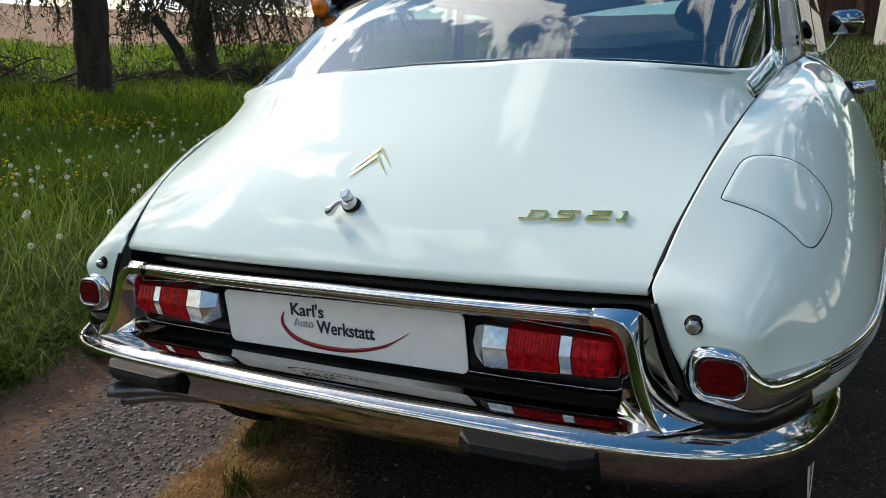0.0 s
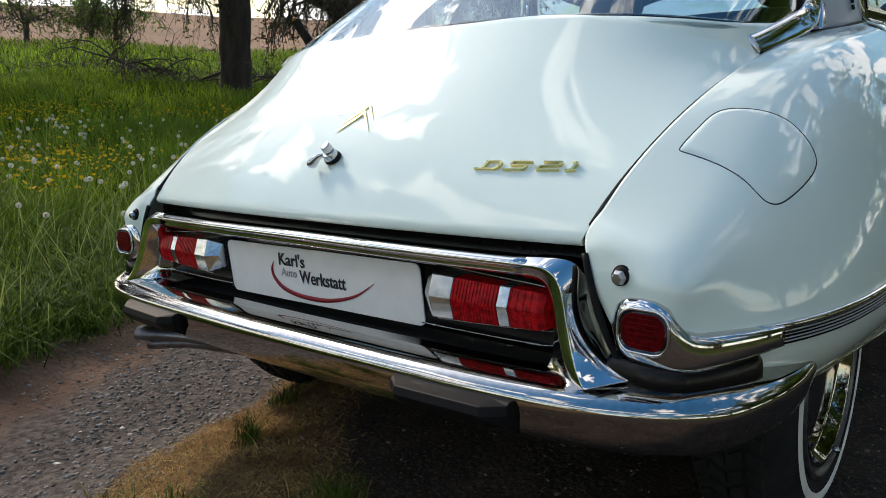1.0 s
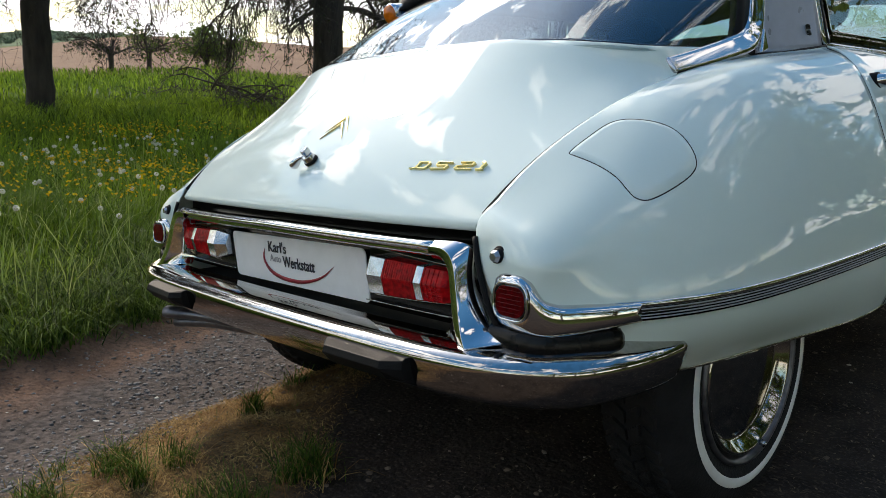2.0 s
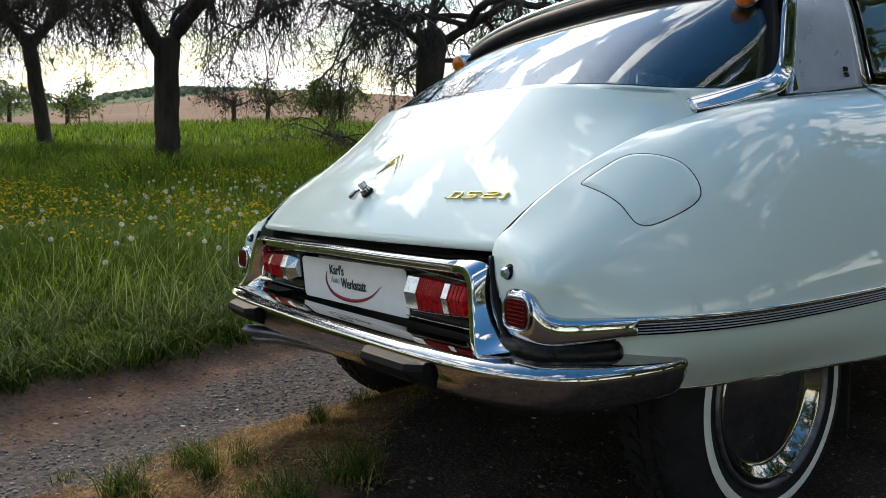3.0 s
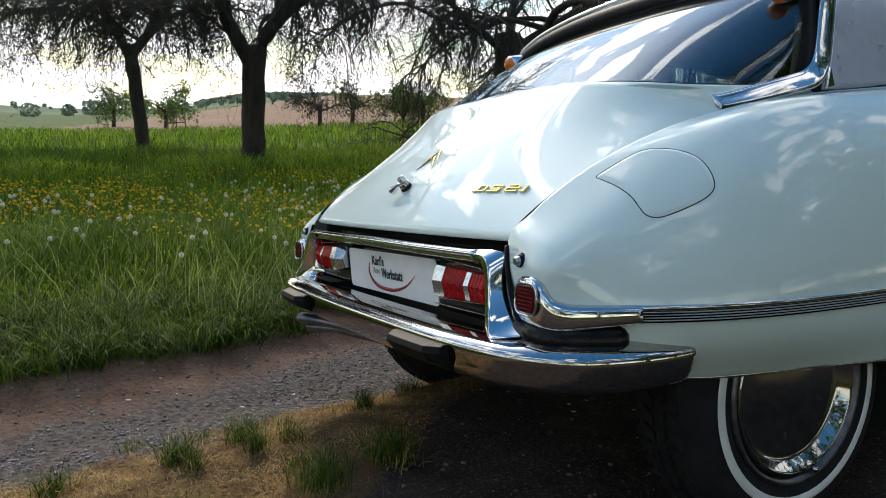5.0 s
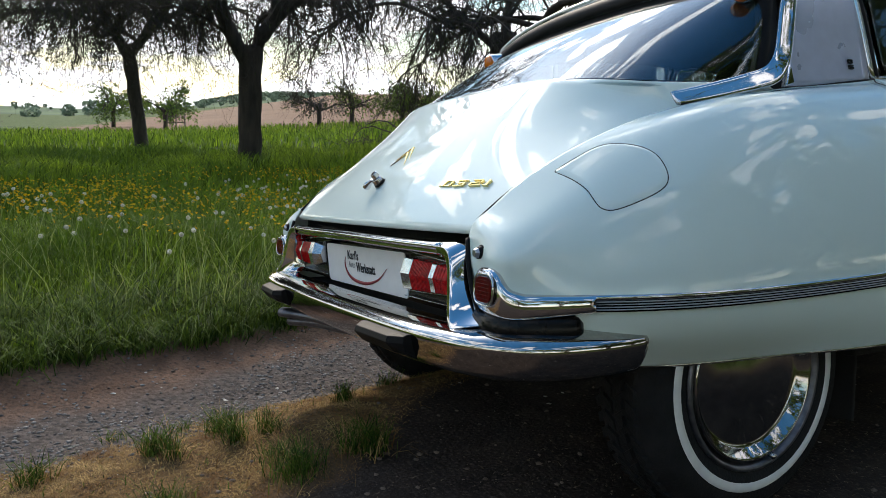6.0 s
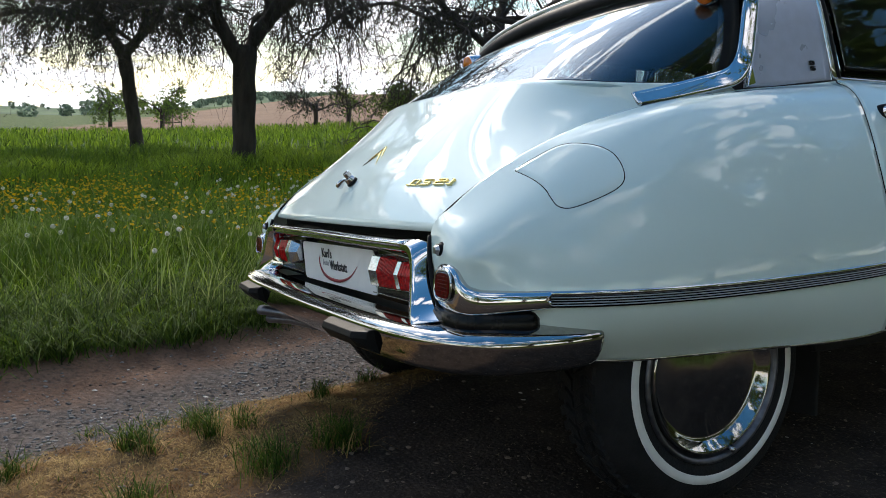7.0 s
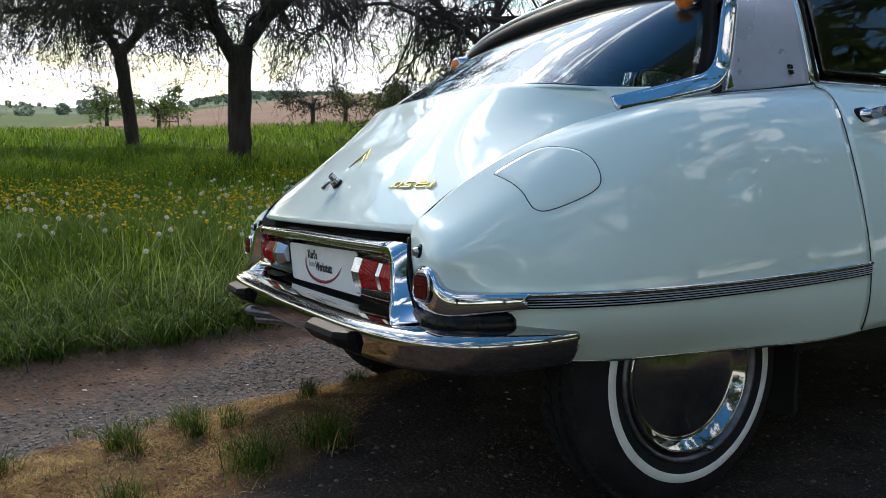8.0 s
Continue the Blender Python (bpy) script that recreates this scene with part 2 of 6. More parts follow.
def wave(x, y, s, seed):
    """A cheap smooth random field, for numpy arrays."""
    rng = np.random.RandomState(seed)
    out = np.zeros_like(np.asarray(x, float))
    for k in range(7):
        a, ph, f = rng.uniform(0, 2 * np.pi), rng.uniform(0, 6.3), rng.uniform(0.6, 1.9) / s
        out = out + np.sin(f * (x * np.cos(a) + y * np.sin(a)) + ph)
    return out / 3.0


# ---------------------------------------------------------------- the lie of the land
def height(x, y):
    """The ground's height: a two-rut track, a meadow that rises gently ahead, a ploughed slope and hills."""
    x, y = np.asarray(x, float), np.asarray(y, float)
    r = np.hypot(x - 1.5, y + 0.7)
    az = np.degrees(np.arctan2(x - 1.5, y + 0.7))
    q = x + 0.3 * y
    track = interp(q, [-2.2, -1.55, -1.36, -1.2, -0.8, -0.62, -0.3, 0.1, 0.5, 1.1, 1.6, 2.4],
                   [0.03, 0.01, -0.01, -0.045, -0.06, -0.035, 0.025, 0.03, 0.05, 0.06, 0.08, 0.10])
    track = track - 0.05 * np.exp(-((x + 0.70) ** 2 / 0.02 + (y - 0.50) ** 2 / 0.3))
    track = track + 0.008 * wave(x, y, 0.13, 3) * smooth01(6, 2, r) + 0.012 * wave(x, y, 0.5, 5)
    # meadow edge and skyline, as angles of elevation round the compass
    edge = interp(az, [-180, -120, -92, -82, -70, -65, -57, -48, -38, 0, 60, 180], [-1.2, -1.4, -1.4, -0.95, -0.1, 0.3, -0.05, 0.35, 1.15, 4.9, 0.8, -1.2])
    top = interp(az, [-180, -120, -95, -88, -82, -75, -70, -65, -57, -48, -38, 0, 60, 180], [0.4, 0.2, 0.0, 0.2, 0.85, 1.8, 2.7, 3.0, 2.9, 3.1, 3.3, 5.2, 1.0, 0.4])
    hill = interp(az, [-180, -120, -95, -88, -82, -76, -70, -60, -40, 0, 60, 180], [0.8, 0.7, 0.6, 0.65, 0.9, 2.2, 2.45, 2.4, 2.4, 2.2, 1.2, 0.8])
    z34 = 0.86 + 34 * np.tan(np.radians(edge))
    z170 = 0.86 + 170 * np.tan(np.radians(top))
    z900 = 0.86 + 900 * np.tan(np.radians(hill))
    m = smooth01(2.2, 16, r)
    z = track * (1 - m) + (0.05 + (z34 - 0.05) * np.clip((r - 3) / 31, 0, 1) + 0.04 * wave(x, y, 3.0, 8)) * m
    z = np.where(r > 34, z34 + (z170 - z34) * np.clip((r - 34) / 136, 0, 1), z)
    z = np.where(r > 170, z170 + (z900 - z170) * smooth01(330, 900, r) - 3.0 * smooth01(170, 260, r) * (1 - smooth01(330, 900, r)), z)
    return z


def zones(x, y):
    """How much of each place is track, gravel, dry turf, ploughed field, woodland, soil darkened for shade."""
    r = np.hypot(x - 1.5, y + 0.7)
    az = np.degrees(np.arctan2(x - 1.5, y + 0.7))
    q = x + 0.3 * y + 0.05 * wave(x, y, 0.25, 11) + 0.03 * wave(x, y, 0.07, 12)
    track = smooth01(-1.44, -1.34, q) * smooth01(3.4, 2.6, q)
    gravel = smooth01(-1.12, -0.95, q) * smooth01(-0.52, -0.62, q)
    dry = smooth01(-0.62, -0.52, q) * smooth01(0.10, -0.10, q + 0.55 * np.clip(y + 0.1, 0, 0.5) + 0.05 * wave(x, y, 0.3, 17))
    field = smooth01(33, 36, r + 2.0 * wave(x, y, 12, 4)) * smooth01(0, 6, interp(az, [-94, -90, -86, -82, -78, -74, -70], [34, 46, 66, 100, 140, 185, 235]) - r)
    wood = smooth01(500, 620, r + 60 * wave(x, y, 150, 6))
    # darker soil under and right of the car, shade put into its colour
    soil_shade = smooth01(-0.08, 0.10, q + 0.55 * np.clip(y + 0.1, 0, 0.5) + 0.05 * wave(x, y, 0.3, 17)) * track
    return track, gravel, dry, field, wood, soil_shade


def ground_material():
    m = bpy.data.materials.new("ground_soil")
    m.use_nodes = True
    n, l = m.node_tree.nodes, m.node_tree.links
    b = n["Principled BSDF"]
    b.inputs["Roughness"].default_value = 0.95
    b.inputs["Specular IOR Level"].default_value = 0.15
    geo = n.new("ShaderNodeNewGeometry")

    def tex(scale, lo, hi, detail=6.0):
        a = n.new("ShaderNodeTexNoise")
        a.inputs["Scale"].default_value, a.inputs["Detail"].default_value = scale, detail
        l.new(geo.outputs["Position"], a.inputs["Vector"])
        r = n.new("ShaderNodeMapRange")
        r.inputs["From Min"].default_value, r.inputs["From Max"].default_value = lo, hi
        l.new(a.outputs["Fac"], r.inputs["Value"])
        return r.outputs[0]

    def mix(fac, a, c):
        x = n.new("ShaderNodeMix"); x.data_type = "RGBA"
        for sock, val in (("Factor", fac), ("A", a), ("B", c)):
            if isinstance(val, tuple):
                x.inputs[sock].default_value = (*val, 1)
            else:
                l.new(val, x.inputs[sock])
        return x.outputs["Result"]

    def att(name):
        a = n.new("ShaderNodeAttribute"); a.attribute_name = name
        return a.outputs["Fac"]

    meadow = mix(tex(1.5, 0.35, 0.65), (0.040, 0.070, 0.012), (0.070, 0.105, 0.020))
    soil = mix(tex(5.0, 0.35, 0.65), (0.108, 0.060, 0.039), (0.195, 0.114, 0.076))
    soil = mix(tex(60.0, 0.5, 0.75), soil, (0.060, 0.040, 0.030))
    # dark soil colours with part of the car's shade painted in
    soil_shade = mix(tex(9.0, 0.35, 0.65), (0.024, 0.017, 0.014), (0.046, 0.033, 0.026))
    soil_shade = mix(tex(110.0, 0.52, 0.70), soil_shade, (0.085, 0.064, 0.052))
    grav = mix(tex(45.0, 0.4, 0.6), (0.055, 0.045, 0.040), (0.115, 0.092, 0.080))
    turf = mix(tex(12.0, 0.35, 0.65), (0.10, 0.058, 0.026), (0.20, 0.118, 0.048))
    turf = mix(tex(5.0, 0.58, 0.74), turf, (0.075, 0.050, 0.030))
    turf = mix(tex(95.0, 0.5, 0.68), turf, (0.050, 0.032, 0.020))
    plough = mix(tex(0.12, 0.35, 0.65), (0.19, 0.110, 0.066), (0.24, 0.142, 0.086))
    plough = mix(tex(2.0, 0.45, 0.8), plough, (0.17, 0.10, 0.064))
    woods = mix(tex(0.03, 0.4, 0.6), (0.06, 0.10, 0.05), (0.09, 0.14, 0.06))
    c = mix(att("track"), meadow, soil)
    c = mix(att("soil_shade"), c, soil_shade)
    c = mix(att("gravel"), c, grav)
    c = mix(att("dry"), c, turf)
    c = mix(att("field"), c, plough)
    c = mix(att("wood"), c, woods)
    l.new(c, b.inputs["Base Color"])
    bp = n.new("ShaderNodeBump")
    bp.inputs["Strength"].default_value, bp.inputs["Distance"].default_value = 0.6, 0.012
    l.new(tex(70.0, 0.2, 0.8, 8.0), bp.inputs["Height"])
    l.new(bp.outputs[0], b.inputs["Normal"])
    return m


def build_ground():
    rad = np.r_[0.0, 0.03 * np.exp(np.linspace(0, math.log(3500 / 0.03), 330))]
    ang = np.linspace(0, 2 * np.pi, 260, endpoint=False)
    rr, aa = np.meshgrid(rad, ang, indexing="ij")
    x, y = rr * np.cos(aa) - 0.4, rr * np.sin(aa)
    z = height(x, y)
    co = np.stack([x, y, z], -1).reshape(-1, 3)
    nr, na = rr.shape
    i = np.arange(nr - 1)[:, None] * na
    k = np.arange(na)[None, :]
    k2 = (k + 1) % na
    quads = np.stack([i + k, i + na + k, i + na + k2, i + k2], -1).reshape(-1, 4)
    me = bpy.data.meshes.new("ground")
    me.vertices.add(len(co)); me.vertices.foreach_set("co", co.ravel())
    me.loops.add(quads.size); me.loops.foreach_set("vertex_index", quads.ravel())
    me.polygons.add(len(quads)); me.polygons.foreach_set("loop_start", np.arange(0, quads.size, 4))
    me.update(calc_edges=True)
    for name, val in zip(("track", "gravel", "dry", "field", "wood", "soil_shade"), zones(x, y)):
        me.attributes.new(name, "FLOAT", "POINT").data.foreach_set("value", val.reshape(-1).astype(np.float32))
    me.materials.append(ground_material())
    me.shade_smooth()
    return tagged(new("ground", me), "two-rut dirt track between meadow and ploughed field", "ground", kind="structure")


build_ground()


# ---------------------------------------------------------------- the car
car = new("car")
car.matrix_world = CAR
tagged(car, "pale mint vintage saloon with chrome trim on a dirt track", "car")

# guide lines of the right wing, each from the tail forwards
wing_gap = [(.547, .010, .600), (.551, .022, .617), (.556, .055, .640), (.575, .15, .715), (.592, .29, .782), (.615, .48, .842), (.617, .77, .892), (.645, 1.04, .925)]
wing_top = [(.552, .002, .585), (.590, .008, .600), (.600, .05, .625), (.615, .15, .695), (.648, .29, .772), (.678, .48, .830), (.684, .77, .883), (.690, 1.016, .905)]
wing_shoulder = [(.560, -.002, .565), (.635, .000, .578), (.660, .045, .603), (.675, .15, .668), (.702, .29, .742), (.730, .48, .800), (.737, .77, .852), (.743, .984, .873)]
wing_high = [(.572, -.006, .535), (.665, -.008, .548), (.700, .04, .565), (.728, .15, .628), (.748, .29, .682), (.785, .48, .716), (.793, .77, .757), (.797, .958, .780)]
wing_flank = [(.590, -.004, .500), (.672, -.002, .515), (.712, .050, .525), (.765, .15, .560), (.788, .29, .595), (.825, .48, .610), (.838, .77, .630), (.845, .942, .645)]
wing_trim = [(.605, .002, .470), (.676, .006, .478), (.718, .058, .486), (.778, .15, .487), (.812, .29, .488), (.842, .48, .491), (.857, .77, .498), (.866, .952, .508)]
wing_low = [(.610, .010, .440), (.672, .014, .445), (.712, .066, .445), (.772, .15, .430), (.803, .29, .420), (.832, .48, .415), (.850, .77, .415), (.860, .963, .420)]
wing_hem = [(.600, .030, .410), (.668, .034, .410), (.692, .085, .380), (.715, .17, .352), (.740, .29, .341), (.775, .48, .333), (.818, .77, .332), (.838, .977, .338)]
WING = sheet([wing_gap, wing_top, wing_shoulder, wing_high, wing_flank, wing_trim, wing_low, wing_hem], 85, 71)


def faired(g, hold, du=4, dv=7):
    """Replaces the skin ahead of a column by one smooth polynomial sheet close to it, blended in over some columns."""
    sub = g[:, hold:]
    y = sub[:, :, 1].mean(0)
    u = 2 * (y - y[0]) / (y[-1] - y[0]) - 1
    d = np.r_[0, np.cumsum(np.linalg.norm(np.diff(sub, axis=0), axis=2).mean(1))]
    v = 2 * d / d[-1] - 1
    cheb = np.polynomial.chebyshev.chebvander
    basis = np.einsum("ia,jb->ijab", cheb(v, dv), cheb(u, du)).reshape(len(v) * len(u), -1)
    wt = np.ones((len(v), len(u)))
    wt[0] = wt[-1] = 4
    wt[:, -1] = 4
    wt = wt.reshape(-1, 1)
    fit = (basis @ np.linalg.lstsq(basis * wt, sub.reshape(-1, 3) * wt, rcond=None)[0]).reshape(sub.shape)
    t = np.clip(np.arange(sub.shape[1]) / 16.0, 0, 1)
    t = (t * t * (3 - 2 * t))[None, :, None]
    return np.concatenate([g[:, :hold], sub * (1 - t) + fit * t], 1)


WING = faired(WING, 14)
WING_N = np.cross(np.gradient(WING, axis=1), np.gradient(WING, axis=0))
WING_N /= np.linalg.norm(WING_N, axis=2)[..., None]
if WING_N[40, 50, 0] < 0:
    WING_N = -WING_N


def on_wing(u, v, lift=0.0):
    """A place on the right wing; u counts guide stations from the tail, v guide lines from the top."""
    a, b = u / 7 * 84, v / 7 * 70
    i, j = min(int(a), 83), min(int(b), 69)
    s, t = a - i, b - j
    def mixed(g):
        return (g[j, i] * (1 - s) + g[j, i + 1] * s) * (1 - t) + (g[j + 1, i] * (1 - s) + g[j + 1, i + 1] * s) * t
    return mixed(WING) + mixed(WING_N) * lift


def mirrored(g, side):
    return g * np.array([side, 1, 1])


def wing_trim_path(n=40, u0=2.42, u1=7.0, lift=0.0):
    return np.array([on_wing(u, 5.27 - .025 * (u - 2.6), lift) for u in np.linspace(u0, u1, n)])


def build_wing(side):
    wing = part("rear_wing", grid_bm(mirrored(WING, side)), PAINT, car, thick=0.004)
    # chrome edge along the hem
    hem = np.array([on_wing(u, 6.98) for u in np.linspace(3.2, 7.0, 40)])
    part("hem_bead", sweep(mirrored(hem, side), circle(0.004, 6)), CHROME, wing, "thin chrome edge")
    # side moulding: a ribbed strip, and the bright cap that ends it at the lamp
    path = wing_trim_path(50)
    prof = [(a * side, b) for a, b in ((0, .014), (.006, .013), (.007, 0), (.006, -.013), (0, -.014))]
    strip = part("side_moulding", sweep(mirrored(path, side), prof), BLACK, wing, "ribbed black and bright metal strip")
    for dz in (.0048, .0002, -.0044, -.0090):
        bead = path + np.array([.0066, 0, dz])
        part("moulding_rib", sweep(mirrored(bead, side), [(.0006 * side, .0011), (.0013 * side, 0), (.0006 * side, -.0011), (-.001 * side, -.0011), (-.001 * side, .0011)]), RIB, strip, "thin bright rib", smooth=False)
    top = path + np.array([.0050, 0, .0118])
    part("moulding_bead", sweep(mirrored(top, side), circle(0.0052, 10, .9, 1.0)), CHROME, strip, "polished chrome bead")
    # lamp pod: a bezel round the lamp that drops to a slim strip along the wing
    pp = catmull([(.600, .000, 0), (.616, -.013, 0), (.648, -.018, 0), (.680, -.013, 0), (.701, .005, 0), (.720, .031, 0), (.739, .062, 0), (.756, .095, 0), (.770, .128, 0)], 41)
    s_ = np.linspace(0, 1, 41)
    zt = np.interp(s_, [0, .03, .08, .14, .22, .29, .35, .40, .46, .56, .78, .92, 1], [.501, .516, .529, .534, .535, .533, .524, .510, .497, .490, .4885, .488, .4880])
    zb = np.interp(s_, [0, .03, .09, .16, .26, .36, .50, .62, .78, .92, 1], [.482, .470, .459, .453, .450, .447, .444, .446, .451, .455, .4565])
    bm = bmesh.new()
    rings = []
    tt = np.gradient(pp, axis=0)
    for k in range(41):
        out = np.cross(tt[k], (0, 0, 1)); out /= np.linalg.norm(out)
        mid, hh = (zt[k] + zb[k]) / 2, (zt[k] - zb[k]) / 2
        ring = []
        for d_, u_ in ((-.05, .96), (-.010, 1.0), (.000, .95), (.005, .82), (.007, .5), (.008, 0), (.007, -.5), (.005, -.82), (.000, -.95), (-.010, -1.0), (-.05, -.96)):
            q = pp[k] + out * d_
            if k == 40:
                q = q + (pp[37] - pp[40]) * (1 - abs(u_)) * .9
            ring.append(bm.verts.new((q[0] * side, q[1], mid + hh * u_)))
        rings.append(ring)
    for k in range(40):
        for i in range(10):
            bm.faces.new((rings[k][i], rings[k][i + 1], rings[k + 1][i + 1], rings[k + 1][i]))
    bm.faces.new(rings[0]); bm.faces.new(rings[-1][::-1])
    part("lamp_pod", bm, CHROME, wing, "polished chrome lamp housing")
    tdir = np.gradient(pp, axis=0)
    away = np.stack([tdir[:, 1], -tdir[:, 0], np.zeros(41)], 1)
    away /= np.linalg.norm(away, axis=1)[:, None]
    line = np.stack([pp[:, 0], pp[:, 1], zt + .0012], 1) - away * .011
    part("pod_seal", sweep(mirrored(line[1:13], side), circle(.0016, 6)), RUBBER, wing, "thin black gasket")
    # reflector lamp set in the pod behind a bright ring
    rgt, upv = Vector((1, -.05 * side, 0)), Vector((0, .05, 1))
    o = Vector((.648 * side, -.0192, .4955))
    nrm = rgt.cross(upv).normalized()
    part("lamp_rim", prism(rounded(.068, .054, .020, 6), o, rgt, upv, .0070, taper=.98), GLOSS_BLACK, wing, "dark recess round the lens")
    part("lamp_lens", prism(rounded(.060, .046, .017, 6), o, rgt, upv, .0084, taper=.97), DEEP_RED, wing, "dark red reflector", bevel=.001)
    ring = [o + nrm * .0066 + rgt * a_ + upv * b_ for a_, b_ in rounded(.0685, .0545, .0205, 8)]
    part("lamp_ring", sweep(ring + ring[:2], circle(.0022, 8), up=nrm), CHROME, wing, "bright ring round the lens")
    for b_ in (-.016, -.0095, -.003, .0035, .010, .0165):
        part("lens_rib", sweep([o + nrm * .0081 + upv * b_ - rgt * .024, o + nrm * .0081 + upv * b_ + rgt * .024], circle(.0006, 4)), DEEP_RED, wing, smooth=False)
    rim = catmull(np.array([(.553, -.003, .580), (.566, -.010, .545), (.582, -.013, .502), (.598, -.012, .466), (.612, -.006, .442)]) * np.array([side, 1, 1]), 16)
    part("tail_seal", sweep(rim, circle(.0048, 8), up=(0, -1, .2)), RUBBER, wing, "black rubber beside the chrome surround")
    # chrome stud on the tail face
    c = Vector((.609 * side, -.004, .557))
    stud = bmesh.new()
    for r, d in ((.016, .004), (.0125, .012)):
        prism(circle(r, 16), c, Vector((1, 0, 0)), Vector((0, 0, 1)), d, stud, taper=.86)
    part("fixing_stud", stud, RUBBER, wing, "black rubber ring")
    part("stud_head", prism(circle(.0115, 6), c - Vector((0, .010, 0)), (1, 0, 0), (0, 0, 1), .009, taper=.6), DULL_CHROME, wing, "chrome hexagon stud", bevel=.001, smooth=False)
    return wing


wing_right = build_wing(1)
build_wing(-1)

# fuel flap in the right wing: a raised panel in a dark seam
flap_uv = [(3.03, .83), (3.10, .77), (3.36, .75), (3.62, .75), (3.76, .88), (3.87, 1.22), (3.99, 1.80), (4.05, 2.32), (4.03, 2.86), (3.90, 3.10), (3.57, 3.19), (3.26, 3.16), (3.12, 2.98), (3.085, 2.70), (3.09, 2.29), (3.07, 1.70), (3.035, 1.05)]
ring_uv = [tuple(p) for p in catmull([flap_uv[-1]] + flap_uv + flap_uv[:2], 110)]
ring_uv = ring_uv[6:-6]
seam = [on_wing(u, v, .0008) for u, v in ring_uv]
seam = np.array([p for k, p in enumerate(seam) if k == 0 or np.linalg.norm(p - seam[k - 1]) > .0008])
seam = np.concatenate([seam, seam[:2]])
part("fuel_flap_seam", sweep(seam, circle(.0017, 6), up=(.6, -.3, .75)), DARK, wing_right, "dark seam round the flap")
flap = bmesh.new()
nr = 12
rings = []
for k in range(nr):
    f = (k + 1) / nr * .985
    rings.append([flap.verts.new(on_wing(3.6 + (u - 3.6) * f, 1.85 + (v - 1.85) * f, .0042 - (.0022 if k == nr - 1 else 0))) for u, v in ring_uv])
flap.faces.new(rings[0])
for k in range(nr - 1):
    for i in range(len(ring_uv)):
        j = (i + 1) % len(ring_uv)
        flap.faces.new((rings[k][i], rings[k][j], rings[k + 1][j], rings[k + 1][i]))
part("fuel_flap", flap, PAINT, wing_right, "rounded fuel filler flap")

# ---- boot lid
def even(points, n):
    """A smooth curve through the points, stepped evenly along its length."""
    c = catmull(points, 400)
    d = np.r_[0, np.cumsum(np.linalg.norm(np.diff(c, axis=0), axis=1))]
    s = np.linspace(0, d[-1], n)
    return np.stack([np.interp(s, d, c[:, k]) for k in range(c.shape[1])], 1)


def eased(points, n, deg):
    """A single smooth polynomial close to the points, ends kept."""
    p = np.array(points, float)
    d = np.r_[0, np.cumsum(np.linalg.norm(np.diff(p, axis=0), axis=1))]; d /= d[-1]
    wt = np.ones(len(p)); wt[0] = wt[-1] = 40
    s = np.linspace(0, 1, n)
    return np.stack([np.polyval(np.polyfit(d, p[:, k], deg, w=wt), s) for k in range(p.shape[1])], 1)


lid_mid = eased([(-.014, .594), (.055, .687), (.148, .778), (.327, .930)], 41, 3)
lid_side = eased([(.540, .012, .594), (.553, .06, .642), (.575, .17, .723), (.591, .30, .780), (.610, .48, .838)], 41, 3)


def lid_at(s, k):
    """s across from the middle (0) to the right edge (1), k along from the tail."""
    a = abs(s)
    e, (my, mz) = lid_side[k], lid_mid[k]
    v = k / 40
    w = a ** (2.4 + 2.2 * v * v)
    return (e[0] * s, my + (e[1] - my) * w, mz + (e[2] - mz) * w)


SS = np.sin(np.linspace(-1, 1, 61) * math.pi / 2)
LID = np.array([[lid_at(s, k) for s in SS] for k in range(41)])
# the lid runs on to the foot of the rear window, steepest at its corners
glass_low = [(0, .332, .928), (.20, .336, .924), (.38, .350, .914), (.50, .385, .901), (.572, .46, .892), (.592, .60, .898), (.596, .745, .908)]
gl = catmull(glass_low, 200)
# its upper edge stays short of the glass
for k in range(24, 41):
    for i, p in enumerate(LID[k]):
        if abs(p[0]) < .565:
            over = max(0, LID[40, i, 1] - np.interp(abs(LID[40, i, 0]), gl[:150, 0], gl[:150, 1]) + .014) * smooth01(24, 40, k)
            p[1] -= over; p[2] -= over * .72
corner = [(.610, .48, .838), (.614, .56, .854), (.618, .65, .871), (.620, .745, .886)]
knee = int(np.argmin(np.abs(gl[:, 0] - .570)))
seam, reach_ = even(corner, 21)[1:], even(gl[knee:], 21)[1:]
fx = np.interp(SS[30:], [0, .9, 1], [0, .545, gl[knee, 0]])
right_foot = np.stack([np.interp(fx, gl[:knee + 1, 0], gl[:knee + 1, k]) for k in range(3)], 1)
under = np.concatenate([LID[-1][30:], seam])
foot = np.concatenate([right_foot, reach_]) + np.array([0, 0, .0005])
bulge = np.r_[np.zeros(31), np.linspace(0, -.004, 20)][:, None] * np.array([.6, 0, 1])
BROW = []
for t in (0, .14, .3, .5, .72, .9, 1.0):
    half = under * (1 - t) + foot * t + bulge * (4 * t * (1 - t))
    BROW.append(np.concatenate([half[:0:-1] * np.array([-1, 1, 1]), half]))
lip = LID[:1].copy(); lip[..., 2] -= .006; lip[..., 1] += .003
lip2 = lip.copy(); lip2[..., 1] += .022; lip2[..., 2] += .002
lid_bm = grid_bm(np.concatenate([lip2, lip, LID]))
brow = grid_bm(np.array(BROW))
made = {v: lid_bm.verts.new(v.co) for v in brow.verts}
for f in brow.faces:
    lid_bm.faces.new([made[v] for v in f.verts])
brow.free()
bmesh.ops.remove_doubles(lid_bm, verts=lid_bm.verts, dist=.0002)
lid = part("boot_lid", lid_bm, PAINT, car, thick=.004)

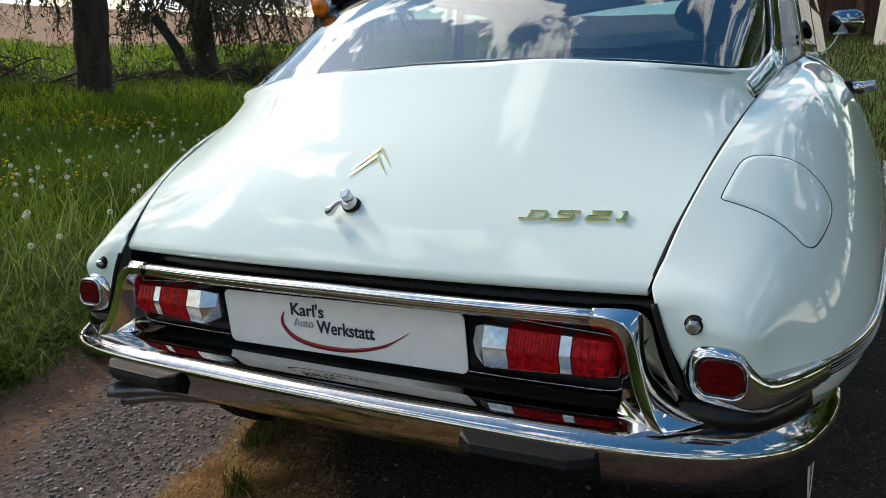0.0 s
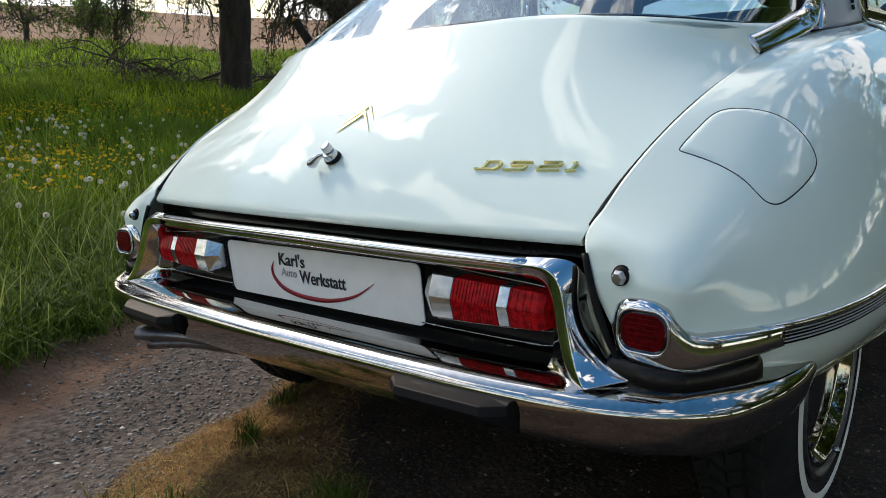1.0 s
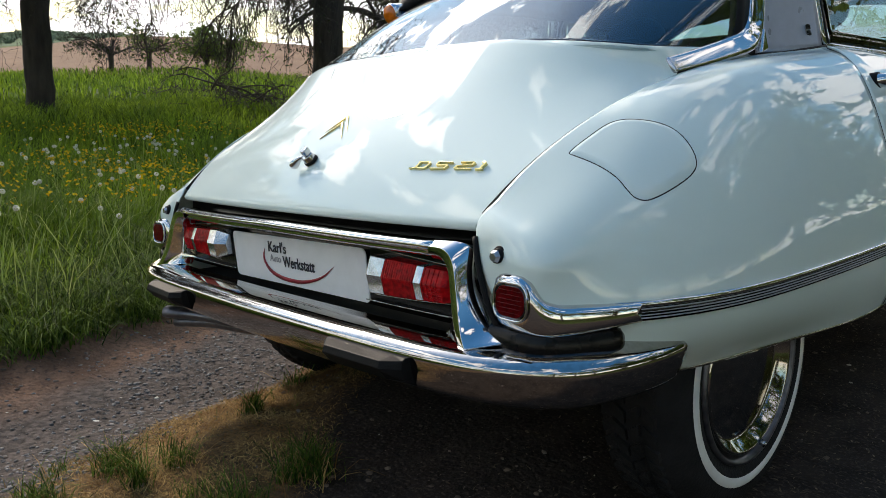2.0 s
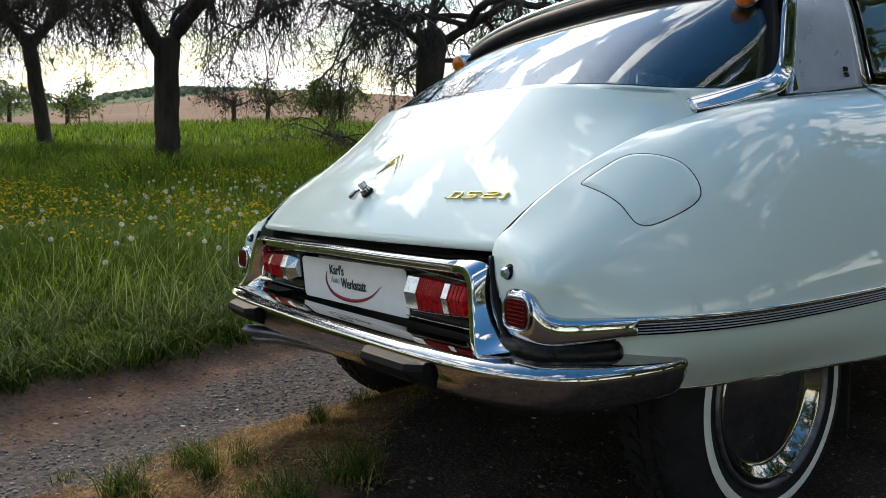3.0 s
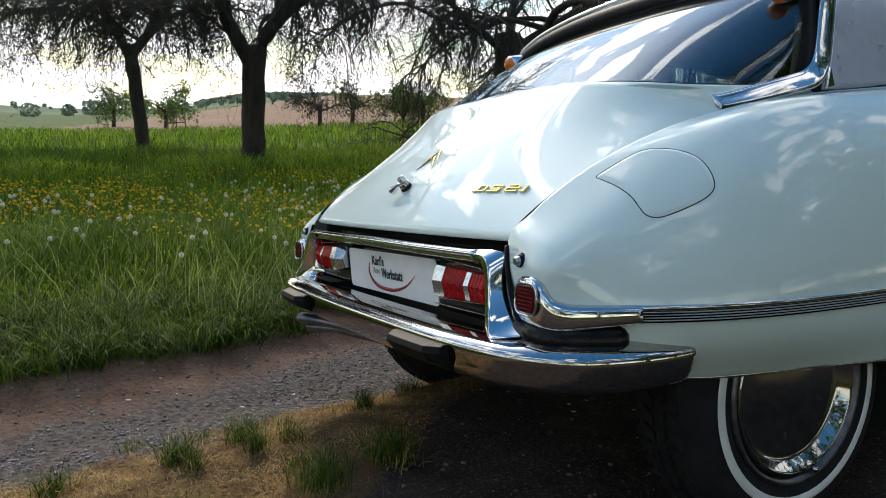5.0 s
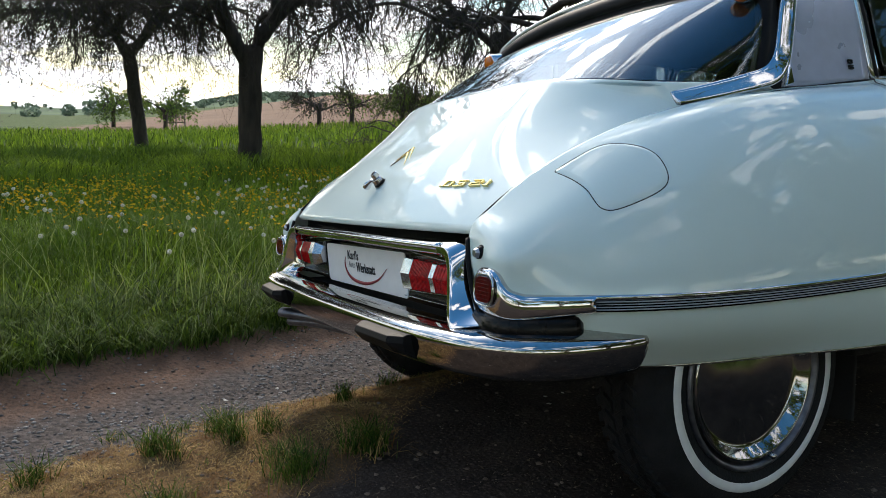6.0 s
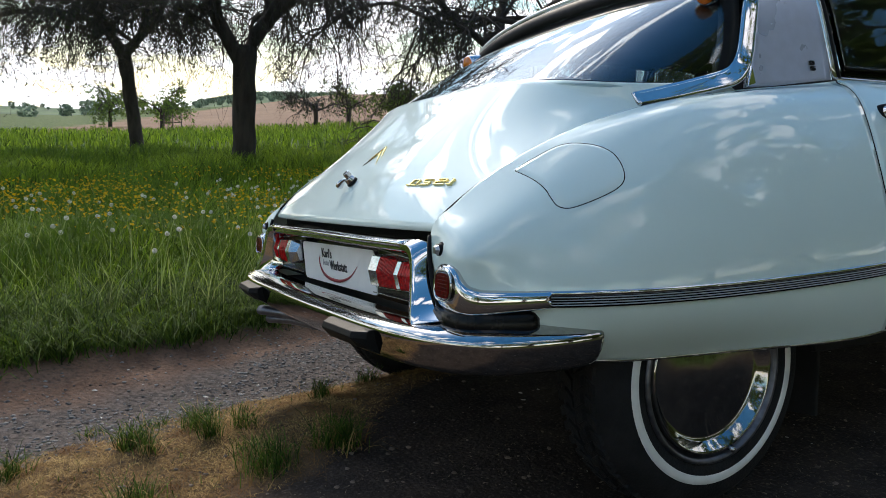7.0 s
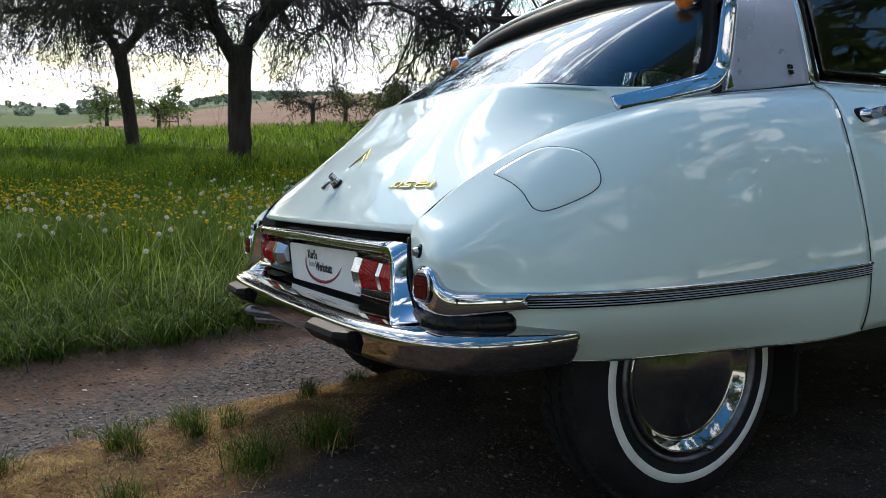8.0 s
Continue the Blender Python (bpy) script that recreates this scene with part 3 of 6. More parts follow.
for sd in (1, -1):
    gap = (eased(wing_gap[1:7], 41, 3)[:34] + np.array([-.0032, 0, -.0042])) * np.array([sd, 1, 1])
    part("lid_seal", sweep(gap, circle(.0040, 8)), DARK, lid, "dark seal in the lid gap")

# boot lock: round push button on a rubber ring with a swung cover
lk = Vector((.012, .052, .690))
ln = Vector((0, -.72, .69)).normalized()
lu = Vector((0, .69, .72)).normalized()
part("lock_seal", prism(circle(.0185, 20, 1, .85), lk, (1, 0, 0), lu, .006, taper=.92), RUBBER, lid, "black rubber ring")
part("lock_body", prism(circle(.0145, 20), lk + ln * .005, (1, 0, 0), lu, .012, taper=.85), CHROME, lid, "chrome lock body", bevel=.002)
part("lock_button", prism(circle(.010, 20), lk + ln * .017 + lu * .004, (1, 0, 0), lu, .014, taper=.95), CHROME, lid, "chrome push button", bevel=.002)
cover = sweep(catmull([lk + ln * .010 + Vector((-.008, 0, 0)), lk + ln * .015 - lu * .010 + Vector((-.019, 0, 0)), lk + ln * .012 - lu * .024 + Vector((-.030, 0, 0)), lk + ln * .010 - lu * .030 + Vector((-.035, 0, 0))], 14),
              circle(.0075, 10, .55, 1.1), up=ln, scale=[.6, .6, .62, .66, .72, .85, 1, 1.15, 1.25, 1.25, 1.15, 1.0, .75, .35])
part("lock_cover", cover, CHROME, lid, "swung chrome key cover")


def lid_place(x, y):
    """Place and normal of the lid's outer face under (x, y)."""
    d = (LID[..., 0] - x) ** 2 + (LID[..., 1] - y) ** 2
    k, i = np.unravel_index(d.argmin(), d.shape)
    k, i = min(max(k, 1), 39), min(max(i, 1), 59)
    n = np.cross(LID[k, i + 1] - LID[k, i - 1], LID[k + 1, i] - LID[k - 1, i])
    n = Vector(n).normalized()
    return Vector((x, y, LID[k, i, 2] + (y - LID[k, i, 1]) * (LID[k + 1, i, 2] - LID[k - 1, i, 2]) / (LID[k + 1, i, 1] - LID[k - 1, i, 1]))), n


def lid_level(x, z):
    """Place and normal of the lid's outer face at a given height."""
    i = int(np.abs(LID[20, :, 0] - x).argmin())
    col = LID[:, i]
    y = float(np.interp(z, col[:, 2], col[:, 1]))
    p, n = lid_place(x, y)
    return Vector((x, y, z)), n


# double chevron emblem, gilt
def chevron(cx, cy, half, rise, drop):
    p, n = lid_place(cx, cy)
    up_l = n.cross(Vector((1, 0, 0))).normalized()
    if up_l.z < 0:
        up_l = -up_l
    o = p + n * .003 + up_l * drop
    bm = bmesh.new()
    for sgn in (-1, 1):
        e = o + Vector((half * sgn, 0, 0)) - up_l * rise
        q = [e - n * .006, o - up_l * .0075 - n * .006, o - n * .006, e - n * .001 + Vector((.0008 * sgn, 0, 0)), o - up_l * .0075 + n * .003, o + n * .003]
        v = [bm.verts.new(k) for k in q]
        for f in ((0, 1, 4, 3), (1, 2, 5, 4), (2, 0, 3, 5), (3, 4, 5), (0, 2, 1)):
            bm.faces.new([v[i] for i in f])
    return bm


part("emblem", chevron(.020, .150, .040, .050, .0), GOLD, lid, "gilt chevron emblem", smooth=False)
part("emblem", chevron(.020, .150, .040, .050, -.020), GOLD, lid, "gilt chevron emblem", smooth=False)


# gilt script letters on the lid, drawn as slanted bars
def stroke_letters():
    """Strokes of the wide slanted letters D S 2 1, in units of letter height."""
    return {
        "D": (1.55, [((0, 0), (1.25, 0)), ((1.25, 0), (1.5, .3)), ((1.5, .3), (1.5, .75)), ((1.5, .75), (1.3, 1)), ((1.3, 1), (.15, 1)), ((.35, 1), (.35, 0)), ((-.3, 0), (0, 0))]),
        "S": (1.5, [((-.1, 0), (1.35, 0)), ((1.35, 0), (1.45, .5)), ((1.45, .5), (.25, .5)), ((.25, .5), (.2, 1)), ((.2, 1), (1.7, 1))]),
        "2": (1.5, [((.1, 1), (1.4, 1)), ((1.4, 1), (1.4, .55)), ((1.4, .55), (.1, .45)), ((.1, .45), (0, 0)), ((0, 0), (1.6, 0))]),
        "1": (.7, [((.15, .95), (.5, 1)), ((.5, 1), (.5, 0)), ((.1, 0), (.8, 0))]),
    }


def build_badge():
    h, x = .0145, .334
    for ch, gap in (("D", .62), ("S", .95), ("2", .50), ("1", 0)):
        wdt, strokes = stroke_letters()[ch]
        bm = bmesh.new()
        for (ax, ay), (bx, by) in strokes:
            pts = []
            for px, py in ((ax, ay), (bx, by)):
                lx = x + (px * 1.42 + .35 * py) * h * 1.04
                base, n = lid_level(lx, .6795)
                up_l = Vector((0, .69, .72))
                pts.append(base + up_l * (py * h - .004) + n * .0035)
            d = (pts[1] - pts[0])
            side_v = d.cross(n).normalized() * (.0009 if abs(by - ay) < .2 else .0018)
            lo = [bm.verts.new(q + s * side_v - n * .004) for q in pts for s in (-1, 1)]
            hi = [bm.verts.new(q + s * side_v + n * .002) for q in pts for s in (-1, 1)]
            for f in ((0, 1, 3, 2),):
                bm.faces.new([hi[i] for i in f]); bm.faces.new([lo[i] for i in f[::-1]])
            for i, j in ((0, 1), (1, 3), (3, 2), (2, 0)):
                bm.faces.new((lo[i], lo[j], hi[j], hi[i]))
        part("letter", bm, GOLD, lid, "gilt slanted letter", smooth=False)
        x += (wdt * 1.42 + gap * 1.3) * h * 1.04


build_badge()

# ---- black tail panel, chrome moulding under the lid, plate
panel_path = catmull([(-.60, .060, .50), (-.45, .055, .50), (0, .052, .50), (.45, .055, .50), (.60, .060, .50)], 21)
part("tail_panel", sweep(panel_path, [(0, .12), (.004, .055), (.018, .03), (.018, -.08), (-.03, -.08), (-.03, .12)]), BLACK, car, "black tail panel")
bar_half = catmull([(0, -.0455, .560), (.15, -.0415, .5585), (.30, -.034, .557), (.474, -.022, .556)], 22)
bar_path = np.concatenate([bar_half[:0:-1] * np.array([-1, 1, 1]), bar_half])
part("tail_moulding", sweep(bar_path, [(-.03, .012), (-.012, .012), (.002, .010), (.006, .005), (.004, 0), (-.002, -.002), (.001, -.006), (-.002, -.012), (-.03, -.012)]), CHROME, car, "polished chrome moulding")

PR, PU = Vector((1, 0, .011)).normalized(), Vector((-.011, -.09, 1)).normalized()
PN = PR.cross(PU).normalized()
plate = part("number_board", prism(rounded(.526, .105, .013, 6), (-.006, .0155, .477), PR, PU, .003), WHITE, car, "white board with workshop lettering", bevel=.0008)
PO = Vector((-.006, .0155, .477)) + PN * .0045


def plate_text(text, x, z, cap, width, mat, bold=0.0):
    """Lettering on the board, its left foot at (x, z), fitted to a cap height and a width."""
    cu = bpy.data.curves.new("wording", "FONT")
    cu.body, cu.size, cu.extrude, cu.offset = text, .035, .0004, bold
    ob = new("wording", cu)
    dg = bpy.context.evaluated_depsgraph_get()
    me = bpy.data.meshes.new_from_object(ob.evaluated_get(dg))
    bpy.data.objects.remove(ob)
    co = np.empty(len(me.vertices) * 3)
    me.vertices.foreach_get("co", co)
    co = co.reshape(-1, 3)
    lo, hi = co.min(0), co.max(0)
    co[:, 0] = (co[:, 0] - lo[0]) * width / (hi[0] - lo[0]) + .06 * (co[:, 1] - lo[1])
    co[:, 1] = (co[:, 1] - lo[1]) * cap / (hi[1] - lo[1])
    me.vertices.foreach_set("co", co.ravel())
    m = Matrix(((PR.x, PU.x, PN.x, 0), (PR.y, PU.y, PN.y, 0), (PR.z, PU.z, PN.z, 0), (0, 0, 0, 1)))
    me.transform(Matrix.Translation(PO + PR * x + PU * z) @ m)
    me.materials.clear(); me.materials.append(mat)
    o = new("wording", me)
    o.parent = plate
    return o


plate_text("Karl's", -.0985, .0165, .0250, .075, INK, .0005)
plate_text("Auto", -.096, -.0045, .0160, .046, GREY_INK)
plate_text("Werkstatt", -.0425, -.0130, .0245, .126, INK, .0005)
swoosh = bmesh.new()
arc = catmull([(-.1150, .0215), (-.1225, .0060), (-.1190, -.0095), (-.0990, -.0265), (-.0640, -.0365), (-.0200, -.0400), (.0270, -.0385), (.0760, -.0295), (.1150, -.0160), (.1560, .0080)], 37)
wid = np.interp(np.linspace(0, 1, 37), [0, .12, .3, .6, .85, 1], [.0004, .0032, .0046, .0044, .0024, .0003])
dd = np.gradient(arc, axis=0); nn = np.stack([-dd[:, 1], dd[:, 0]], 1); nn /= np.linalg.norm(nn, axis=1)[:, None]
up_e, lo_e = arc + nn * wid[:, None], arc - nn * wid[:, None]
va = [swoosh.verts.new(PO + PR * p[0] + PU * p[1]) for p in up_e]
vb = [swoosh.verts.new(PO + PR * p[0] + PU * p[1]) for p in lo_e]
for k in range(36):
    swoosh.faces.new((va[k], vb[k], vb[k + 1], va[k + 1]))
part("swoosh", swoosh, CRIMSON, plate, "dark red curved stroke", thick=.0006)


# ---- tail lamps
def build_tail_lamp(side):
    lamp = new("tail_lamp")
    lamp.parent = car
    def sec(x):
        t = (x - .29) / .21
        y0 = -.010 + .010 * t
        top, bot = .528 - .008 * t, .4600 + .0065 * t
        return [(y0 + .040, top), (y0 - .006, top - .001), (y0 - .017, .4945), (y0 - .009, bot), (y0 + .040, bot)]

    def block(name, xs, mat, lab, ease=()):
        """A faceted lens between cross-sections; ease: how far a section is drawn back and how much it shrinks."""
        bm = bmesh.new()
        rows = []
        for i, x in enumerate(xs):
            back, size = ease[i] if ease else (0, 1)
            pts = [(y + back if k not in (0, 4) else y, .492 + (z - .492) * size) for k, (y, z) in enumerate(sec(x))]
            rows.append([bm.verts.new((x * side, y, z)) for y, z in pts])
        for a, b in zip(rows, rows[1:]):
            for k in range(4):
                bm.faces.new((a[k], a[k + 1], b[k + 1], b[k]))
        bm.faces.new(rows[0]); bm.faces.new(rows[-1][::-1])
        return part(name, bm, mat, lamp, lab, smooth=False, bevel=.0010)
    block("reversing_lens", (.274, .2985, .3385), CLEAR, "clear faceted lens", ((.020, .70), (0, 1), (0, 1)))
    red = block("brake_lens", (.3393, .4195), RED, "red ribbed lens")
    block("divider_lens", (.4203, .4387), CLEAR, "clear strip lens")
    tail_red = block("tail_lens", (.4395, .486, .496, .500), RED, "red lens", ((0, 1), (0, 1), (.004, .93), (.014, .78)))
    # fine upright ribs above and a lattice below on the red lenses
    for host, x0, x1, step, mat in ((red, .3425, .4185, .0058, RED), (tail_red, .4420, .486, .0110, RED)):
        for x in np.arange(x0, x1, step):
            bm = bmesh.new()
            pts = sec(x)
            r4 = [[bm.verts.new(((x + dx) * side, y + dy, z)) for y, z in pts[1:4]] for dx, dy in ((.0010, -.0012), (-.0010, -.0012), (-.0015, .002), (.0015, .002))]
            for p, q in ((0, 1), (1, 2), (2, 3), (3, 0)):
                for i in range(2):
                    bm.faces.new((r4[p][i], r4[p][i + 1], r4[q][i + 1], r4[q][i]))
            part("lens_rib", bm, mat, host, smooth=False)
        for t in (1.08, 1.20, 1.32, 1.44, 1.56, 1.68, 1.80, 1.92) if host == red else (1.15, 1.3, 1.45, 1.6, 1.75, 1.9):
            def at(x):
                pts = sec(x)[1:4]
                f = t - 1
                return Vector((x * side, pts[1][0] * (1 - f) + pts[2][0] * f - .0003, pts[1][1] * (1 - f) + pts[2][1] * f))
            part("lens_rib", sweep([at(x0 - .002), at(x1)], circle(.0009, 4)), RED, host, smooth=False)
    # black shell behind the lenses with a bright hairline, and its lower lip
    o = [(.262, -.002, .540), (.306, -.004, .5395), (.40, -.002, .533), (.496, .003, .5255), (.507, .004, .515), (.5085, .005, .495), (.504, .004, .470), (.494, .003, .4645), (.40, .000, .4585), (.300, -.006, .4555)]
    rim = np.array(o[1:]) * np.array([side, 1, 1])
    part("lamp_outline", sweep(even(rim, 60), circle(.0012, 6), up=(0, -1, .01)), DULL_CHROME, lamp, "thin bright outline")
    # the highlight on the black shell's lower edge, made as a bright strip
    lip = np.array([(.255, .006, .4385), (.32, .006, .4385), (.42, .008, .4390), (.488, .012, .4400), (.507, .014, .4480), (.512, .016, .470)]) * np.array([side, 1, 1])
    part("shell_lip", sweep(even(lip, 40), circle(.0011, 6), up=(0, -1, .01)), DULL_CHROME, lamp, "thin bright line for the lip's highlight")
    for k in range(8):
        z = .470 + .0075 * k
        part("shell_rib", sweep([(.2725 * side, .014, z + .004), (.284 * side, .008, z)], circle(.0011, 5)), BLACK, lamp, "moulded black rib")
    well = prism([(x, z) for x, z in ((.256, .545), (.40, .5405), (.505, .530), (.516, .515), (.516, .450), (.500, .436), (.256, .436))], (0, .020, 0), (side, 0, 0) if side > 0 else (-1, 0, 0), (0, 0, 1), .004 * side)
    part("lamp_well", well, BLACK, lamp, "black lamp well", smooth=False)
    return lamp


build_tail_lamp(1)
build_tail_lamp(-1).location.x = -.011


# ---- chrome surround fins that run from the moulding down on to the bumper
def build_fin(side):
    def row(pts):
        return catmull(np.array(pts) * np.array([side, 1, 1]), 21)
    inner_back = [(.470, .020, .540), (.490, .022, .535), (.498, .022, .515), (.502, .022, .470), (.506, .014, .432), (.500, .000, .424)]
    inner = [(.470, -.018, .542), (.494, -.016, .540), (.509, -.014, .520), (.514, -.014, .475), (.516, -.018, .440), (.512, -.026, .424)]
    ridge_in = [(.470, -.026, .548), (.500, -.027, .548), (.520, -.029, .530), (.534, -.036, .480), (.552, -.046, .440), (.568, -.052, .420)]
    ridge = [(.470, -.027, .560), (.506, -.028, .560), (.530, -.030, .545), (.548, -.038, .490), (.568, -.050, .440), (.586, -.058, .418)]
    outer = [(.470, -.014, .568), (.515, -.008, .569), (.543, .003, .561), (.560, .005, .498), (.588, -.006, .448), (.628, -.022, .428)]
    back = [(.470, .020, .566), (.520, .030, .566), (.548, .036, .556), (.565, .036, .495), (.594, .028, .442), (.632, .018, .424)]
    def flowing(r):
        p = even(np.array(r) * np.array([side, 1, 1]), 41)
        for _ in range(10):
            p[1:-1] = p[1:-1] * .5 + (p[:-2] + p[2:]) * .25
        return p
    rows = [flowing(r) for r in (inner_back, inner, ridge_in, ridge, outer, back)]
    g = []
    for a_, b_ in zip(rows, rows[1:]):
        for t in (0, .12, .5, .88):
            g.append(a_ * (1 - t) + b_ * t)
    g.append(rows[-1])
    fin = part("tail_fin", grid_bm(np.array(g)), CHROME, car, "polished chrome surround", thick=.003)
    md = fin.modifiers.new("creases", "BEVEL")
    md.width, md.segments, md.limit_method, md.angle_limit = .003, 3, "ANGLE", radians(22)
    return fin


build_fin(1)
build_fin(-1)

# ---- rear bumper
half = [(.792, .222, .407), (.790, .16, .405), (.776, .085, .404), (.748, .015, .404), (.690, -.045, .405), (.600, -.085, .406), (.45, -.108, .407), (.22, -.116, .407), (0, -.119, .407)]
bump_path = catmull([(-x, y, z) for x, y, z in half] + half[-2::-1], 121)
bump_prof = [(-.085, .018), (-.050, .017), (-.016, .010), (-.004, .003), (0, -.004), (-.0015, -.014), (-.006, -.034), (-.012, -.051), (-.019, -.060), (-.029, -.064), (-.048, -.062), (-.034, -.052), (-.022, -.020), (-.024, .002), (-.050, .010), (-.085, .012)]
ends = np.interp(np.linspace(0, 1, 121), [0, .003, .008, .016, .984, .992, .997, 1], [.58, .84, .97, 1, 1, .97, .84, .58])
bump_bm = sweep(bump_path, bump_prof, scale=ends)
for v in bump_bm.verts:
    # the flange rises inwards at the wrap-round ends
    if v.co.z > .4185:
        v.co.z += .013 * float(smooth01(.61, .69, abs(v.co.x)))
bumper = part("rear_bumper", bump_bm, BUMPER, car, "chromed wrap-round bumper")
for side in (1, -1):
    seal = catmull([(.596 * side, -.004, .429), (.620 * side, -.006, .429), (.650 * side, -.008, .429), (.676 * side, .000, .429), (.697 * side, .020, .429), (.716 * side, .048, .429), (.733 * side, .082, .429), (.745 * side, .114, .429)], 30)
    prof = [(-.030, -.026), (.010, -.026), (.015, -.018), (.0155, .0), (.013, .016), (.006, .025), (-.030, .027)]
    part("bumper_seal", sweep(seal, [(a * side, b) for a, b in prof], scale=np.interp(np.linspace(0, 1, 30), [0, .90, .95, .985, 1], [1, 1, .93, .78, .5])), BLACK, bumper, "glossy black filler")


def build_overrider(side):
    out = []
    bm = bmesh.new()
    # a wedge of rubber under the bumper's edge
    for x, s in ((.308, .35), (.334, 1.0), (.412, 1.0), (.478, 1.0), (.508, .35)):
        y = -.116 + .010 * (x - .3) / .2
        pts = [(y - .004, .400), (y - .030 * s, .396), (y - .034 * s, .384), (y - .016 * s, .364), (y + .02, .350), (y + .05, .345), (y + .03, .400)]
        out.append([bm.verts.new((x * side, py, pz)) for py, pz in pts])
    for a, b in zip(out, out[1:]):
        for k in range(7):
            j = (k + 1) % 7
            bm.faces.new((a[k], a[j], b[j], b[k]))
    bm.faces.new(out[0]); bm.faces.new(out[-1][::-1])
    return part("overrider", bm, RUBBER, bumper, "black rubber buffer block", smooth=False, bevel=.0015)


build_overrider(1)
build_overrider(-1).location.x = .026

# ---- rear window, its frame, pillars and roof
glass_mid = [(0, .560, 1.068), (.20, .563, 1.064), (.36, .572, 1.052), (.47, .600, 1.034), (.545, .655, 1.015), (.575, .71, 1.008), (.580, .770, 1.010)]
glass_top = [(0, .800, 1.192), (.20, .800, 1.188), (.34, .800, 1.176), (.44, .800, 1.160), (.51, .800, 1.140), (.545, .80, 1.125), (.556, .805, 1.115)]


def both(row):
    return [(-x, y, z) for x, y, z in row[:0:-1]] + list(row)


tucked = [(x, y - .010, z - .009) for x, y, z in glass_low]
GL = sheet([both(tucked), both(glass_mid), both(glass_top)], 61, 21)
window = part("rear_window", grid_bm(GL), GLASS, car, "large curved rear window", thick=.005)
window.visible_shadow = False
top_edge = catmull(both(glass_top), 61)
frame_path = top_edge + np.array([0, -.004, .012])
part("window_seal", sweep(frame_path, [(-.02, -.03), (.012, -.022), (.016, 0), (.010, .020), (-.02, .045), (-.06, .04), (-.06, -.03)]), RUBBER, window, "black window surround")
part("roof_edge", sweep(top_edge + np.array([0, .004, .052]), circle(.007, 8)), ROOF, window, "pale roof edge")


def build_pillar(side):
    def sd(p):
        return np.array(p) * np.array([side, 1, 1])
    # inner black frame
    fr = catmull(sd([(.590, .735, .905), (.578, .765, .985), (.560, .790, 1.06), (.548, .800, 1.115)]), 16)
    pil = part("rear_pillar", grid_bm(sheet([
        sd([(.612, .775, .897), (.596, .805, .985), (.575, .840, 1.09), (.545, .880, 1.18)]),
        sd([(.632, .90, .908), (.612, .93, .99), (.588, .96, 1.09), (.552, .985, 1.19)]),
        sd([(.645, 1.035, .922), (.622, 1.045, 1.0), (.594, 1.055, 1.10), (.556, 1.065, 1.20)])], 20, 12)), PILLAR, car, "brushed grey metal pillar cover", thick=.006)
    part("pillar_seal", sweep(fr, [(-.012, -.030), (.012, -.030), (.012, .012), (-.012, .012)], up=(0, 1, 0)), RUBBER, pil, "black rubber frame")
    strip = even(sd([(.597, .463, .858), (.600, .505, .866), (.606, .597, .886), (.611, .675, .905), (.611, .732, .922), (.606, .768, .947), (.599, .790, .982), (.589, .809, 1.03), (.572, .838, 1.11), (.549, .874, 1.19)]), 70)
    sc = np.interp(np.linspace(0, 1, 70), [0, .015, .05, .35, .46, .6, 1], [.86, 1.0, 1.04, 1.22, 1.30, 1.05, 1.0])
    prof = [(-.013, -.016), (.011, -.016), (.0150, -.0140), (.0160, -.0110), (.0152, -.0082), (.0120, -.0055), (.0040, .0010), (-.0040, .0070), (-.0100, .0110), (-.0130, .0110), (-.015, .008)]
    part("pillar_strip", sweep(strip, [(a * side, b) for a, b in prof], up=(side * .25, -.55, .8), scale=sc), CHROME, pil, "sweeping chrome strip")
    foot_line = strip[1:32] + np.array([.010 * side, 0, -.0165])
    part("strip_gasket", sweep(foot_line, circle(.0035, 6)), RUBBER, pil, "black gasket under the strip")
    part("strip_gusset", prism([(-.012, -.020), (.016, -.014), (.012, .030), (.002, .010)], (.619 * side, .775, .916), (0, 1, .1), (-.2 * side, 0, 1), .010 * side), CHROME, pil, "small chrome gusset", bevel=.002)
    base = catmull(sd([(.586, .455, .838), (.606, .60, .860), (.617, .72, .878), (.622, .80, .892), (.650, 1.05, .926)]), 30)
    part("belt_seal", sweep(base, circle(.005, 6)), RUBBER, pil, "black belt seal")
    # small badge on the pillar
    for k in range(2):
        o = Vector((.634 * side + .0036 * k * side, .978, .962 - .0135 * k))
        bm = box_bm(-.002, -.008, -.0012, .003, .008, .0010)
        box_bm(-.002, -.008, .0085, .003, .008, .0107, bm)
        if k == 0:
            box_bm(-.002, .006, -.001, .003, .008, .010, bm); box_bm(-.002, -.007, -.001, .003, -.005, .010, bm)
        else:
            box_bm(-.002, -.008, .004, .003, .008, .006, bm); box_bm(-.002, -.008, .005, .003, -.006, .010, bm); box_bm(-.002, .006, 0, .003, .008, .005, bm)
        bmesh.ops.transform(bm, matrix=Matrix.Translation(o) @ pose(0, 0, 0, 0, -14 * side, 0) @ Matrix.Diagonal((1, .9, .78, 1)), verts=bm.verts)
        part("pillar_badge", bm, DARK, pil, "small dark letter badge", smooth=False)
    # trumpet indicator at the roof corner
    tip = Vector((.530 * side, .738, 1.124))
    fwd = Vector((-.05 * side, .97, .22)).normalized()
    path = [tip + fwd * d for d in np.linspace(0, .17, 9)]
    trumpet = part("indicator_trumpet", sweep(path, circle(.031, 16), scale=[1.0, .98, .94, .88, .8, .7, .58, .45, .28]), CHROME, pil, "chrome indicator trumpet")
